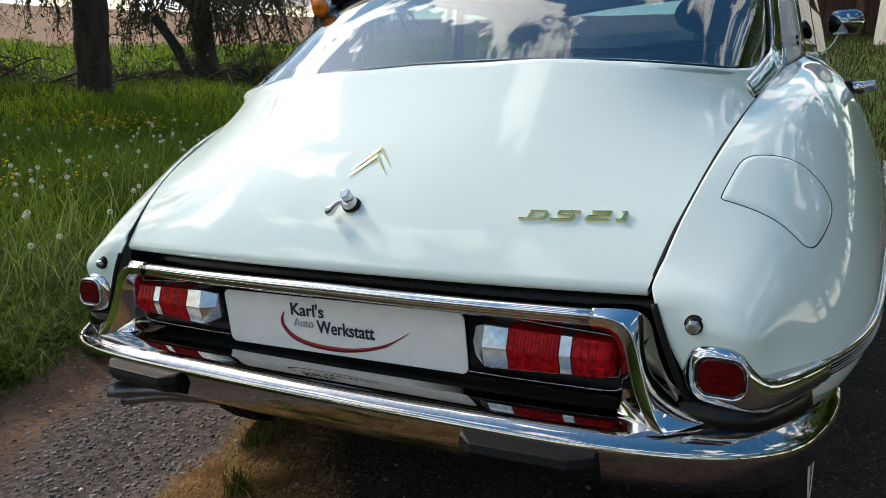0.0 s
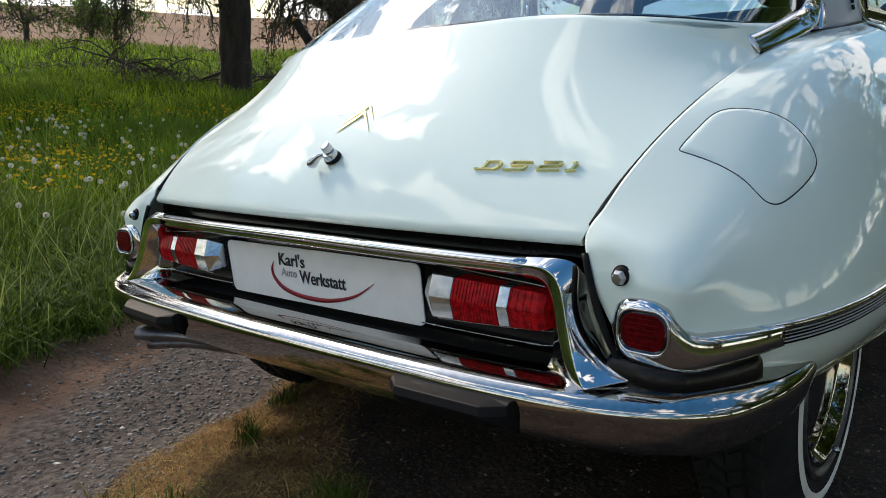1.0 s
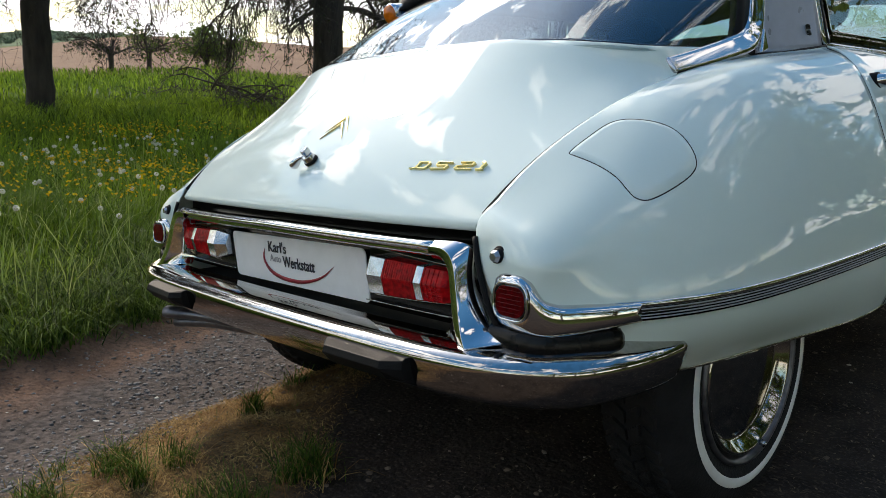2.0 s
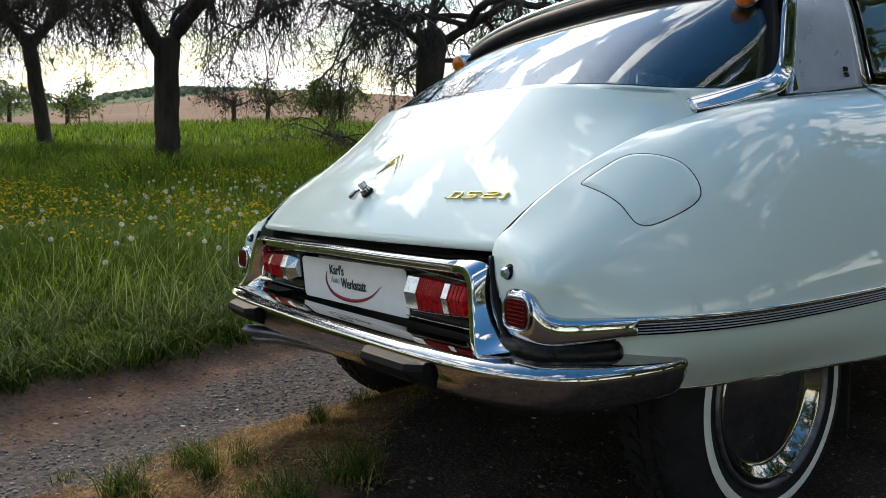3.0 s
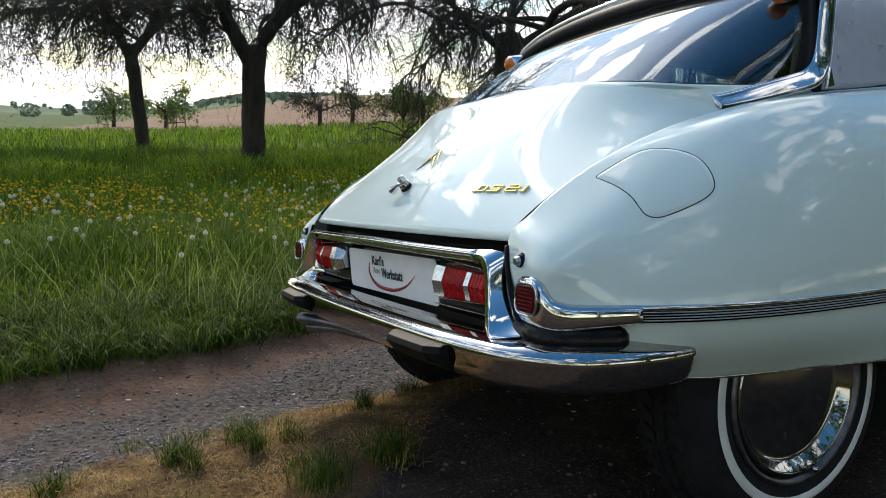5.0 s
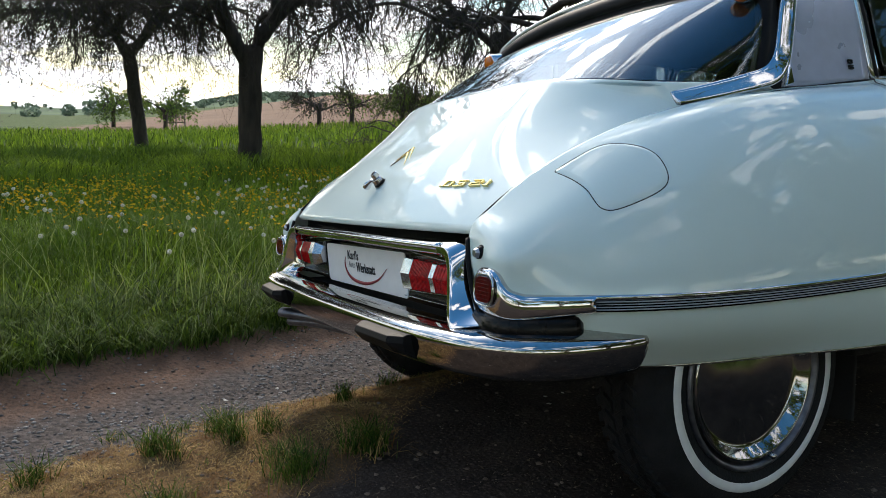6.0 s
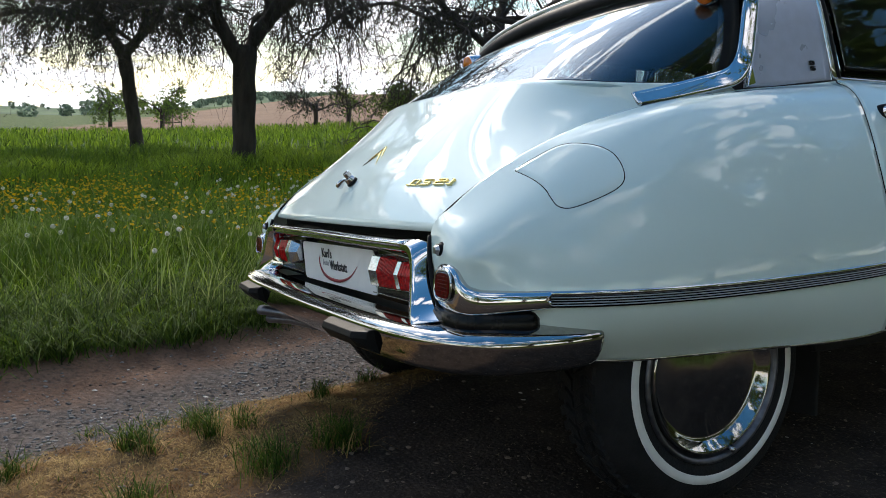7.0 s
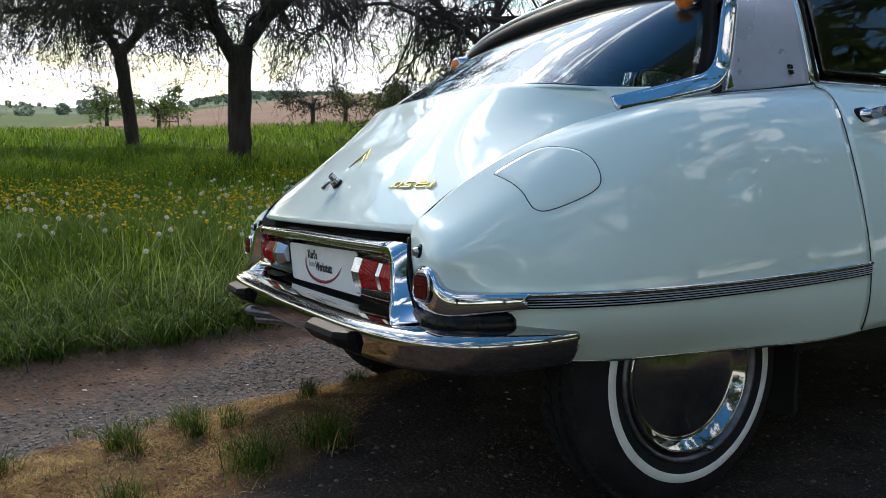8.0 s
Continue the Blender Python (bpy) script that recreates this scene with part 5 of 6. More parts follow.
def build_tree(base, label, trunk_r, fork, limbs, seed, lean=(0, 0), subs=12, subsubs=8, twigs=7, leaves=1.0, leaf_mat=None, leaf_size=.016, reach=1.0, droop=1.0, category="tree", grouped="", hang=0.0, drop=2.0):
    """An old orchard tree: trunk, limbs given as (azimuth, elevation, length, radius), drooping branches, twigs and leaves."""
    rng = np.random.RandomState(seed)
    bz = float(height(base[0], base[1]))
    tree = new("tree")
    tree.matrix_world = Matrix.Translation((base[0], base[1], bz - .05))
    top = np.array([lean[0], lean[1], fork])
    trunk = np.array([(0, 0, -.1), (lean[0] * .12, lean[1] * .12, .12), (lean[0] * .4, lean[1] * .4, fork * .4), (lean[0] * .75, lean[1] * .75, fork * .75), top, top + np.array([lean[0] * .1, lean[1] * .1, .22])])
    trunk = catmull(trunk, 16)
    rr = trunk_r * np.interp(np.linspace(0, 1, 16), [0, .1, .3, .75, .92, 1], [1.35, 1.12, .98, .95, 1.05, .75])
    c0, f0 = tubes([trunk], [rr], 18)
    bump = 1 + .07 * np.sin(c0[:, 2] * 9 + np.arctan2(c0[:, 1], c0[:, 0]) * 3) + .05 * rng.normal(0, 1, len(c0)) * .6
    ax = np.stack([np.interp(c0[:, 2], trunk[:, 2], trunk[:, 0]), np.interp(c0[:, 2], trunk[:, 2], trunk[:, 1])], 1)
    c0[:, :2] = ax + (c0[:, :2] - ax) * bump[:, None]
    wood = [(c0, f0)]
    fine1, fine2, tw, twr = [], [], [], []
    fine1r, fine2r = [], []
    stout = []
    for az, el, ln, r in limbs:
        a, e = radians(az), radians(el)
        d = (math.sin(a) * math.cos(e), math.cos(a) * math.cos(e), math.sin(e))
        thick = r > .072
        if thick or not stout:
            start = top + np.array([0, 0, -.12 + .1 * rng.uniform(-1, 1)])
        else:
            host = stout[rng.randint(len(stout))]
            start = host[rng.randint(2, 8)]
        p = catmull(grow(start, d, ln * reach, 9, rng, .10 if thick else .18, (.10 if thick else .24) * droop), 17)
        if thick:
            stout.append(p)
        wood.append(tubes([p], [r * np.linspace(1, .18, 17) ** .9], 9))
        for j in range(subs):
            q = rng.uniform(.18, 1.0)
            i = min(int(q * 16), 15)
            t = p[i + 1] - p[i]; t /= np.linalg.norm(t)
            sd = np.cross(t, (0, 0, 1)) * rng.choice([-1, 1]) + np.array([0, 0, rng.uniform(-.1, .8)]) + rng.normal(0, .25, 3)
            b = grow(p[i], t * .7 + sd, ln * reach * rng.uniform(.22, .48), 8, rng, .22, .50 * droop)
            br = r * (.30 + .22 * (1 - q))
            fine1.append(b); fine1r.append(br * np.linspace(1, .25, 8))
            for _ in range(subsubs):
                i2 = rng.randint(1, 8)
                t2 = b[i2] - b[i2 - 1]; t2 /= np.linalg.norm(t2)
                dd = t2 * .6 + rng.normal(0, .7, 3) + np.array([0, 0, -.15 * droop])
                s = grow(b[i2], dd, rng.uniform(.25, .75), 5, rng, .30, .60 * droop)
                fine2.append(s); fine2r.append(max(br * .32, .003) * np.linspace(1, .4, 5))
                for _ in range(twigs):
                    i3 = rng.randint(1, 5)
                    t3 = s[i3] - s[i3 - 1]; t3 /= np.linalg.norm(t3)
                    w = grow(s[i3], t3 * .5 + rng.normal(0, .8, 3) + np.array([0, 0, -.2 * droop]), rng.uniform(.08, .30), 3, rng, .38, .7 * droop)
                    tw.append(w); twr.append(np.linspace(.0038, .0018, 3))
    shoots, shootsr = [], []
    for b in fine1:
        for _ in range(rng.poisson(hang) if hang else 0):
            st = b[rng.randint(3, 8)]
            ln = min(rng.uniform(.5, drop), max(st[2] - rng.uniform(.5, 1.9), .15))
            p = grow(st, (rng.normal(0, .5), rng.normal(0, .5), -.5), ln, 8, rng, .26, .22)
            shoots.append(p); shootsr.append(np.linspace(.0052, .0018, 8))
            for i3 in range(1, 8):
                if rng.uniform() < .85:
                    w = grow(p[i3], rng.normal(0, .8, 3) + np.array([0, 0, -.15]), rng.uniform(.06, .26), 3, rng, .38, .5)
                    tw.append(w); twr.append(np.linspace(.0034, .0016, 3))
    tob = new("trunk", joined("trunk", wood, BARK)); tob.parent = tree
    crown = new("crown", joined("crown", [tubes(fine1, fine1r, 5), tubes(fine2, fine2r, 3), tubes(tw, twr, 3)] + ([tubes(shoots, shootsr, 3)] if shoots else []), TWIG)); crown.parent = tree
    tw = np.array(tw)
    pick = rng.uniform(0, 1, len(tw) * 3) < leaves * .62
    pts = tw[:, :, :].reshape(-1, 3)[pick]
    n = len(pts)
    if n:
        s = leaf_size * rng.uniform(.6, 1.5, n)[:, None]
        u = rng.normal(0, 1, (n, 3)); u /= np.linalg.norm(u, axis=1)[:, None]
        v = np.cross(u, rng.normal(0, 1, (n, 3))); v /= np.linalg.norm(v, axis=1)[:, None]
        co = np.stack([pts, pts + u * s * .9 + v * s * .5, pts + u * s * 2, pts + u * s * .9 - v * s * .5], 1).reshape(-1, 3)
        lf = new("leaves", from_arrays("leaves", co, np.arange(n * 4).reshape(-1, 4), leaf_mat or DARKLEAF))
        lf.parent = tree
        tagged(lf, kind="stuff")
    tagged(tree, label, category, grouped)
    return tree


# ---------------------------------------------------------------- trees of the orchard
def polar(az, d, ox=1.76, oy=-.62):
    return (ox + d * math.sin(radians(az)), oy + d * math.cos(radians(az)))


ORCH = "old orchard trees"
build_tree((-10.35, 2.25), "old apple tree with dark forked trunk and drooping bare twigs", .185, 1.75,
           [(-168, 68, 3.8, .125), (12, 62, 3.6, .135), (25, 16, 2.9, .045), (-172, 28, 2.0, .032), (100, 56, 3.8, .05), (-80, 56, 3.8, .05), (60, 52, 4.0, .045), (150, 54, 4.2, .045), (-20, 56, 4.0, .045), (-130, 56, 4.2, .045), (-160, 50, 4.2, .035), (0, 50, 4.4, .035)], 21, grouped=ORCH, subs=20, subsubs=7, twigs=5, leaves=.36, droop=1.2, leaf_size=.015, hang=3.6, drop=3.0)
build_tree((-17.4, 1.45), "leaning old apple tree with dense dark hanging twigs", .155, 2.35,
           [(-165, 66, 3.6, .12), (25, 60, 3.2, .12), (-150, 52, 3.8, .05), (170, 46, 3.8, .05), (100, 48, 3.6, .05), (-80, 50, 3.6, .05), (60, 48, 3.4, .045), (-120, 56, 3.6, .045), (178, 38, 4.0, .04), (10, 40, 3.6, .04), (-10, 58, 3.8, .04), (176, 22, 4.8, .045), (-162, 28, 4.6, .045), (150, 28, 4.4, .04), (30, 24, 3.8, .04)], 22, lean=(.03, -.30), grouped=ORCH, subs=20, subsubs=7, twigs=5, leaves=.6, droop=1.3, leaf_size=.025, hang=4.0, drop=3.8)
build_tree((-8.7, 5.95), "old apple tree with thick dark trunk and low twigs", .235, 2.1,
           [(-150, 38, 3.8, .07), (30, 35, 3.8, .08), (-60, 50, 3.6, .09), (120, 32, 3.8, .07), (-100, 25, 3.6, .05), (80, 28, 3.6, .05), (-10, 45, 3.6, .07), (170, 26, 4.2, .05), (140, 18, 3.4, .04), (-165, 14, 3.8, .04)], 23, grouped=ORCH, subs=15, subsubs=8, twigs=6, leaves=.5, droop=1.4, leaf_size=.019, hang=5.5, drop=2.6)
build_tree(polar(-98.5, 11.0), "old apple tree with long low boughs at the meadow's edge", .2, 1.9,
           [(-20, 62, 3.6, .12), (160, 60, 3.6, .12), (10, 50, 3.2, .045), (40, 52, 3.0, .045), (-10, 48, 3.6, .045), (-60, 45, 3.6, .05), (100, 45, 3.6, .05), (15, 54, 3.6, .045), (180, 40, 3.6, .05)], 27, grouped=ORCH, subs=20, subsubs=8, twigs=6, leaves=.45, droop=1.15, leaf_size=.017, hang=3.6, drop=3.2)
build_tree(polar(-45.9, 16, .71, -1.0), "old broken apple tree with dark leaning trunk", .22, 1.7,
           [(-140, 20, 3.2, .10), (40, 30, 3.6, .11), (-70, 30, 3.4, .10), (110, 18, 3.4, .10), (-20, 38, 3.4, .10), (170, 12, 3.4, .09)], 24, lean=(-.18, -.1), grouped=ORCH, subs=14, subsubs=8, twigs=5, leaves=1.0, leaf_size=.034, droop=1.4)
build_tree(polar(-38.0, 21, .71, -1.0), "old orchard tree with young leaves", .20, 1.9,
           [(-140, 30, 3.2, .10), (40, 30, 3.2, .10), (-60, 40, 3.4, .10), (120, 25, 3.2, .10), (170, 18, 3.4, .09)], 25, grouped=ORCH, subs=12, subsubs=7, twigs=5, leaves=1.2, leaf_size=.046, droop=1.3)
# the young fruit trees further out
YOUNG = "young fruit trees by the field"
for az, d, hgt, leafy, seed in ((-71.3, 39, 1.1, .10, 31), (-68.85, 41, 1.0, .32, 32), (-85.6, 51, 1.5, 1.0, 33), (-82.2, 43.5, 1.0, 1.0, 34), (-63.5, 43, 1.3, .95, 35), (-65.0, 42, .5, .8, 36)):
    s = 1.0 if leafy < .9 else 1.15
    build_tree(polar(az, d), "young fruit tree with green leaves" if leafy > .4 else "young bare fruit tree with spreading crown", .12, hgt * .9,
               [(k * 72 + seed * 13, 38 + 7 * (k % 3), 1.9 * s, .05) for k in range(5)], seed, grouped=YOUNG, subs=11, subsubs=6, twigs=3, leaves=leafy * 1.5, leaf_mat=FRESH if leafy > .9 else LEAF if leafy > .3 else DARKLEAF, leaf_size=.070, droop=.9)
# trees across the track, seen only in the paint and chrome
for az, d, seed in ((24, 13, 45), (33, 9.6, 48), (42, 8.8, 41), (58, 8.4, 42), (80, 8.6, 43), (104, 9.2, 50), (128, 11, 44), (152, 17, 46), (185, 19, 47), (222, 15, 49)):
    near = az < 120
    build_tree(polar(az, d), "tall leafy tree on the far side of the track" if near else "leafy orchard tree behind the car", .20, (1.8 if az < 40 else 2.4) if near else 1.8,
               [(k * 52 + seed * 29, 22 + 13 * (k % 4), (4.4 if az < 50 else 6.0) if near else 3.6, .10) for k in range(9 if near else 6)], seed, grouped=ORCH, subs=(13 if az < 50 else 9) if near else 7, subsubs=8 if az < 50 else 5, twigs=4 if near else 3, leaves=1.6, leaf_mat=LEAF, leaf_size=(.12 if az < 50 else .092) if near else .13, droop=.8 if near else 1.0)


def build_brush(cx, cy, n, seed, spread):
    """Fallen boughs heaped on the grass."""
    rng = np.random.RandomState(seed)
    ps, rs, ts, tr = [], [], [], []
    for _ in range(n):
        a = rng.uniform(0, 2 * np.pi)
        st = np.array([cx + rng.normal(0, spread * .35), cy + rng.normal(0, spread * .35), 0])
        st[2] = float(height(st[0], st[1])) + rng.uniform(0, .25)
        p = grow(st, (math.cos(a), math.sin(a), rng.uniform(.0, .30)), rng.uniform(.7, 2.2), 8, rng, .20, .30)
        p[:, 2] = np.maximum(p[:, 2], height(p[:, 0], p[:, 1]) + .03)
        ps.append(p); r0 = rng.uniform(.008, .028); rs.append(r0 * np.linspace(1, .25, 8))
        for _ in range(12):
            i = rng.randint(2, 8)
            ts.append(grow(p[i], rng.normal(0, 1, 3) + np.array([0, 0, .2]), rng.uniform(.2, .8), 5, rng, .25, .3)); tr.append(np.linspace(.007, .002, 5))
    return tagged(new("fallen_branches", joined("fallen_branches", [tubes(ps, rs, 5), tubes(ts, tr, 3)], TWIG)), "heap of fallen dead boughs on the grass", "branches", kind="stuff")


bx, by = polar(-46.5, 14.6, .72, -.96)
build_brush(bx, by, 95, 51, 1.9)
bx, by = polar(-41.5, 14.0, .72, -.96)
build_brush(bx, by, 60, 52, 1.6)
bx, by = polar(-58.5, 12.6, .72, -.96)
build_brush(bx, by, 42, 53, 1.4)
bx, by = polar(-62.5, 15.5, .72, -.96)
build_brush(bx, by, 45, 54, 2.0)
# torn-off bough leaning in the heap, with its raw end
bx, by = polar(-49.6, 14.5, .72, -.96)
bz = float(height(bx, by))
bough = new("broken_bough", joined("broken_bough", [tubes([catmull([(bx + .55, by + .35, bz), (bx + .3, by + .2, bz + .7), (bx - .02, by, bz + 1.25)], 12)], [np.linspace(.10, .085, 12)], 9)], BARK))
tagged(bough, "broken bough with a raw orange end, leaning", "branch")
part("torn_end", sweep([(bx - .01, by + .01, bz + 1.235), (bx - .05, by - .02, bz + 1.30)], circle(.075, 9), scale=[1, .55]), RAWWOOD, bough, "raw torn wood", smooth=False)

# wooden stakes round a young tree
wx, wy = polar(-81.5, 42.5)
wz = float(height(wx, wy))
stakes = new("tree_guard")
stakes.matrix_world = Matrix.Translation((wx, wy, wz))
tagged(stakes, "rough wooden stakes guarding a young tree", "fence")
for k in range(3):
    part("stake", sweep([(-.1 + .15 * k, -.45 + .45 * k, -.1), (0, -.42 + .42 * k, .85)], circle(.035, 6)), POST, stakes)
part("rail", sweep([(0, -.45, .70), (0, .45, .66)], circle(.028, 6)), POST, stakes)
part("rail", sweep([(0, -.45, .36), (0, .45, .40)], circle(.028, 6)), POST, stakes)


# ---------------------------------------------------------------- far trees on the slopes
def far_clumps(name, spots, mat, seed, label):
    """Distant trees and bushes, each a ragged heap of leaf clumps."""
    rng = np.random.RandomState(seed)
    cs = []
    for x, y, h in spots:
        z = float(height(x, y))
        n = 130
        p = rng.normal(0, 1, (n, 3)); p /= np.linalg.norm(p, axis=1)[:, None]
        p *= rng.uniform(.5, 1.0, n)[:, None] ** .5 * np.array([.55, .55, .5]) * h * rng.uniform(.7, 1.15)
        c = np.array([x, y, z + h * .40]) + p
        u = rng.normal(0, 1, (n, 3)) * h * .11
        v = rng.normal(0, 1, (n, 3)) * h * .11
        cs.append(np.stack([c - u, c - v * .8, c + u, c + v * .8], 1).reshape(-1, 3))
    co = np.concatenate(cs)
    return tagged(new(name, from_arrays(name, co, np.arange(len(co)).reshape(-1, 4), mat)), label, "trees", kind="stuff")


rng = np.random.RandomState(61)
spots = []
for _ in range(260):
    az = rng.uniform(-80, -62)
    d = rng.uniform(640, 900)
    spots.append((*polar(az, d), rng.uniform(3.5, 6)))
far_clumps("far_wood", spots, HAZE_LEAF, 62, "wooded ridge on the skyline")
spots = [(*polar(a, d), h) for a, d, h in ((-88.3, 150, 2.4), (-86.9, 155, 2.9), (-90.6, 120, 2.0), (-85.2, 240, 4), (-93, 180, 3))]
spots += [(*polar(rng.uniform(-100, -80), rng.uniform(600, 900)), rng.uniform(3, 6)) for _ in range(24)]
far_clumps("far_bushes", spots, HAZE_LEAF, 63, "distant bushes and trees in the valley")


# ---------------------------------------------------------------- barn and boards beyond the car
def build_barn(az, d, turn, width):
    bx, by = polar(az, d, .8, -1.0)
    bz = float(height(bx, by)) - .15
    barn = new("barn")
    barn.matrix_world = pose(bx, by, bz, 0, 0, turn)
    tagged(barn, "dark brown timber barn with open bays", "barn")
    n = 17
    for k in range(n):
        x0 = -width / 2 + width * k / n
        part("board", box_bm(x0 + .012, .9, 0, x0 + width / n - .012, .93 + .012 * (k % 2), 2.5 + .05 * (k % 3)), BARNWOOD, barn, smooth=False)
    for k in range(4):
        x0 = -width / 2 + width * k / 3
        part("post", box_bm(x0 - .08, -.05, 0, x0 + .08, .11, 2.5), BARNWOOD, barn, smooth=False, bevel=.01)
    part("beam", box_bm(-width / 2 - .1, -.05, 2.35, width / 2 + .1, .11, 2.55), BARNWOOD, barn, smooth=False)
    part("rail", box_bm(-width / 2, -.02, 1.15, width / 2, .05, 1.30), BARNWOOD, barn, smooth=False)
    part("back_wall", box_bm(-width / 2, .96, 0, width / 2, 1.0, 2.5), BARNWOOD, barn, smooth=False)
    part("side_wall", box_bm(-width / 2 - .06, .12, 0, -width / 2, 3.0, 2.5), BARNWOOD, barn, smooth=False)
    part("side_wall", box_bm(width / 2, .12, 0, width / 2 + .06, 3.0, 2.5), BARNWOOD, barn, smooth=False)
    roof = prism([(-.5, 2.5), (1.5, 3.6), (3.5, 2.5), (3.5, 2.6), (1.5, 3.72), (-.5, 2.6)], (-width / 2 - .3, 0, 0), (0, 1, 0), (0, 0, 1), width + .6)
    part("roof", roof, TILE, barn, "brown tiled roof", smooth=False)
    return barn


build_barn(-3.4, 21.5, 4, 5.6)
wx, wy = polar(1.9, 18.5, .8, -1.0)
wz = float(height(wx, wy)) - .1
boards = new("board_fence")
boards.matrix_world = pose(wx, wy, wz, 0, 0, -30)
tagged(boards, "upright white-painted boards beside the barn", "fence")
for k in range(6):
    part("board", box_bm(-.66 + .22 * k, 0, 0, -.45 + .22 * k, .03, 2.1 + .04 * (k % 3)), WHITEWOOD, boards, smooth=False, bevel=.004)
part("rail", box_bm(-.66, .03, .5, .66, .08, .6), WHITEWOOD, boards, smooth=False)
part("rail", box_bm(-.66, .03, 1.6, .66, .08, 1.7), WHITEWOOD, boards, smooth=False)

# ---------------------------------------------------------------- meadow
def edge_q(x, y):
    return x + .3 * y + .05 * wave(x, y, .25, 11) + .03 * wave(x, y, .07, 12)


def scatter(n, rng, d0, d1, az0, az1, power=1.0):
    """Random places in a sector about the walk, denser near."""
    t = rng.uniform(0, 1, n) ** power
    d = d0 + (d1 - d0) * t
    az = np.radians(rng.uniform(az0, az1, n))
    return 1.45 + d * np.sin(az), -.7 + d * np.cos(az)


def meadow(name, n, d0, d1, az0, az1, seed, hmul, wmul, power, mat=None, joints=2):
    rng = np.random.RandomState(seed)
    x, y = scatter(n, rng, d0, d1, az0, az1, power)
    e = -1.38 - edge_q(x, y)
    keep = e > 0
    x, y, e = x[keep], y[keep], e[keep]
    k = len(x)
    tall = .09 + .18 * smooth01(.05, 1.5, e)
    h = tall * rng.uniform(.55, 1.25, k) * (1 + .22 * wave(x, y, .5, 71)) * hmul
    w = rng.uniform(.003, .0075, k) * wmul
    base = np.stack([x, y, height(x, y) - .01], 1)
    ob = new(name, blade_mesh(name, base, h, w, mat or GRASS, rng, .8, .25, joints))
    return tagged(ob, "tall green meadow grass beside the track", "grass", kind="stuff")


meadow("meadow_grass", 75000, 2.4, 4.4, -122, -22, 72, 1.0, 1.0, .8, joints=3)
meadow("meadow_grass_inner", 100000, 4.3, 7.2, -116, -24, 76, 1.0, 1.25, .8)
meadow("meadow_grass_middle", 88000, 7.0, 15, -112, -24, 73, 1.05, 2.4, .75)
meadow("meadow_grass_far", 42000, 14, 40, -112, -20, 74, 1.1, 5.5, .65)
rngr = np.random.RandomState(77)
x, y = scatter(26000, rngr, 5.5, 32, 12, 240, .75)
keep = x + .3 * y > 3.0
x, y = x[keep], y[keep]
tagged(new("rough_grass", blade_mesh("rough_grass", np.stack([x, y, height(x, y) - .01], 1), rngr.uniform(.10, .28, len(x)), rngr.uniform(.012, .035, len(x)), TRODDEN, rngr, .6, .2, 2)), "rough grass across the track", "grass", kind="stuff")
x, y = scatter(30000, rngr, 5.5, 24, -14, 12, .9)
keep = x + .3 * y > 2.2
x, y = x[keep], y[keep]
tagged(new("trodden_grass", blade_mesh("trodden_grass", np.stack([x, y, height(x, y) - .01], 1), rngr.uniform(.05, .16, len(x)), rngr.uniform(.006, .016, len(x)), TRODDEN, rngr, .9, .3, 2)), "trodden brownish grass before the barn", "grass", kind="stuff")
meadow("meadow_grass_behind", 24000, 2.6, 15, -210, -119, 78, 1.0, 3.0, .8)
# right-hand verge and the far side of the track
rngv = np.random.RandomState(75)
x = rngv.uniform(2.3, 9, 24000); y = rngv.uniform(-5, 14, 24000)
keep = x + .3 * y > 2.9 + rngv.uniform(0, .6, len(x))
x, y = x[keep], y[keep]
tagged(new("verge_grass", blade_mesh("verge_grass", np.stack([x, y, height(x, y) - .01], 1), rngv.uniform(.06, .2, len(x)), rngv.uniform(.006, .014, len(x)), TRODDEN, rngv, joints=2)), "short grass on the verge", "grass", kind="stuff")
# the drooping fringe along the track's edge: tussocks that arch over the soil
cn = 1500
cy = rngv.uniform(-3.5, 9, cn)
ce = -.06 + .56 * rngv.uniform(0, 1, cn) ** 1.5
cx = -1.40 - .3 * cy - ce
m_ = 30
yy = np.repeat(cy, m_) + rngv.normal(0, .030, cn * m_)
x = np.repeat(cx, m_) + rngv.normal(0, .030, cn * m_)
hh = np.repeat(rngv.uniform(.07, .17, cn) * (1 + .5 * ce), m_) * rngv.uniform(.6, 1.3, cn * m_)
tagged(new("edge_grass", blade_mesh("edge_grass", np.stack([x, yy, height(x, yy) - .01], 1), hh, rngv.uniform(.003, .0062, len(x)), VERGE, rngv, 1.9, .75)), "tufted grass hanging over the track's edge", "grass", kind="stuff")
# pale stalks
x, y = scatter(5200, rngv, 2.8, 6.5, -118, -25, .8)
keep = (-1.38 - edge_q(x, y)) > .10
x, y = x[keep], y[keep]
tagged(new("grass_stalks", blade_mesh("grass_stalks", np.stack([x, y, height(x, y)], 1), rngv.uniform(.15, .36, len(x)), rngv.uniform(.0028, .0055, len(x)), STALK, rngv, .95)), "pale leaning grass stalks", "grass", kind="stuff")


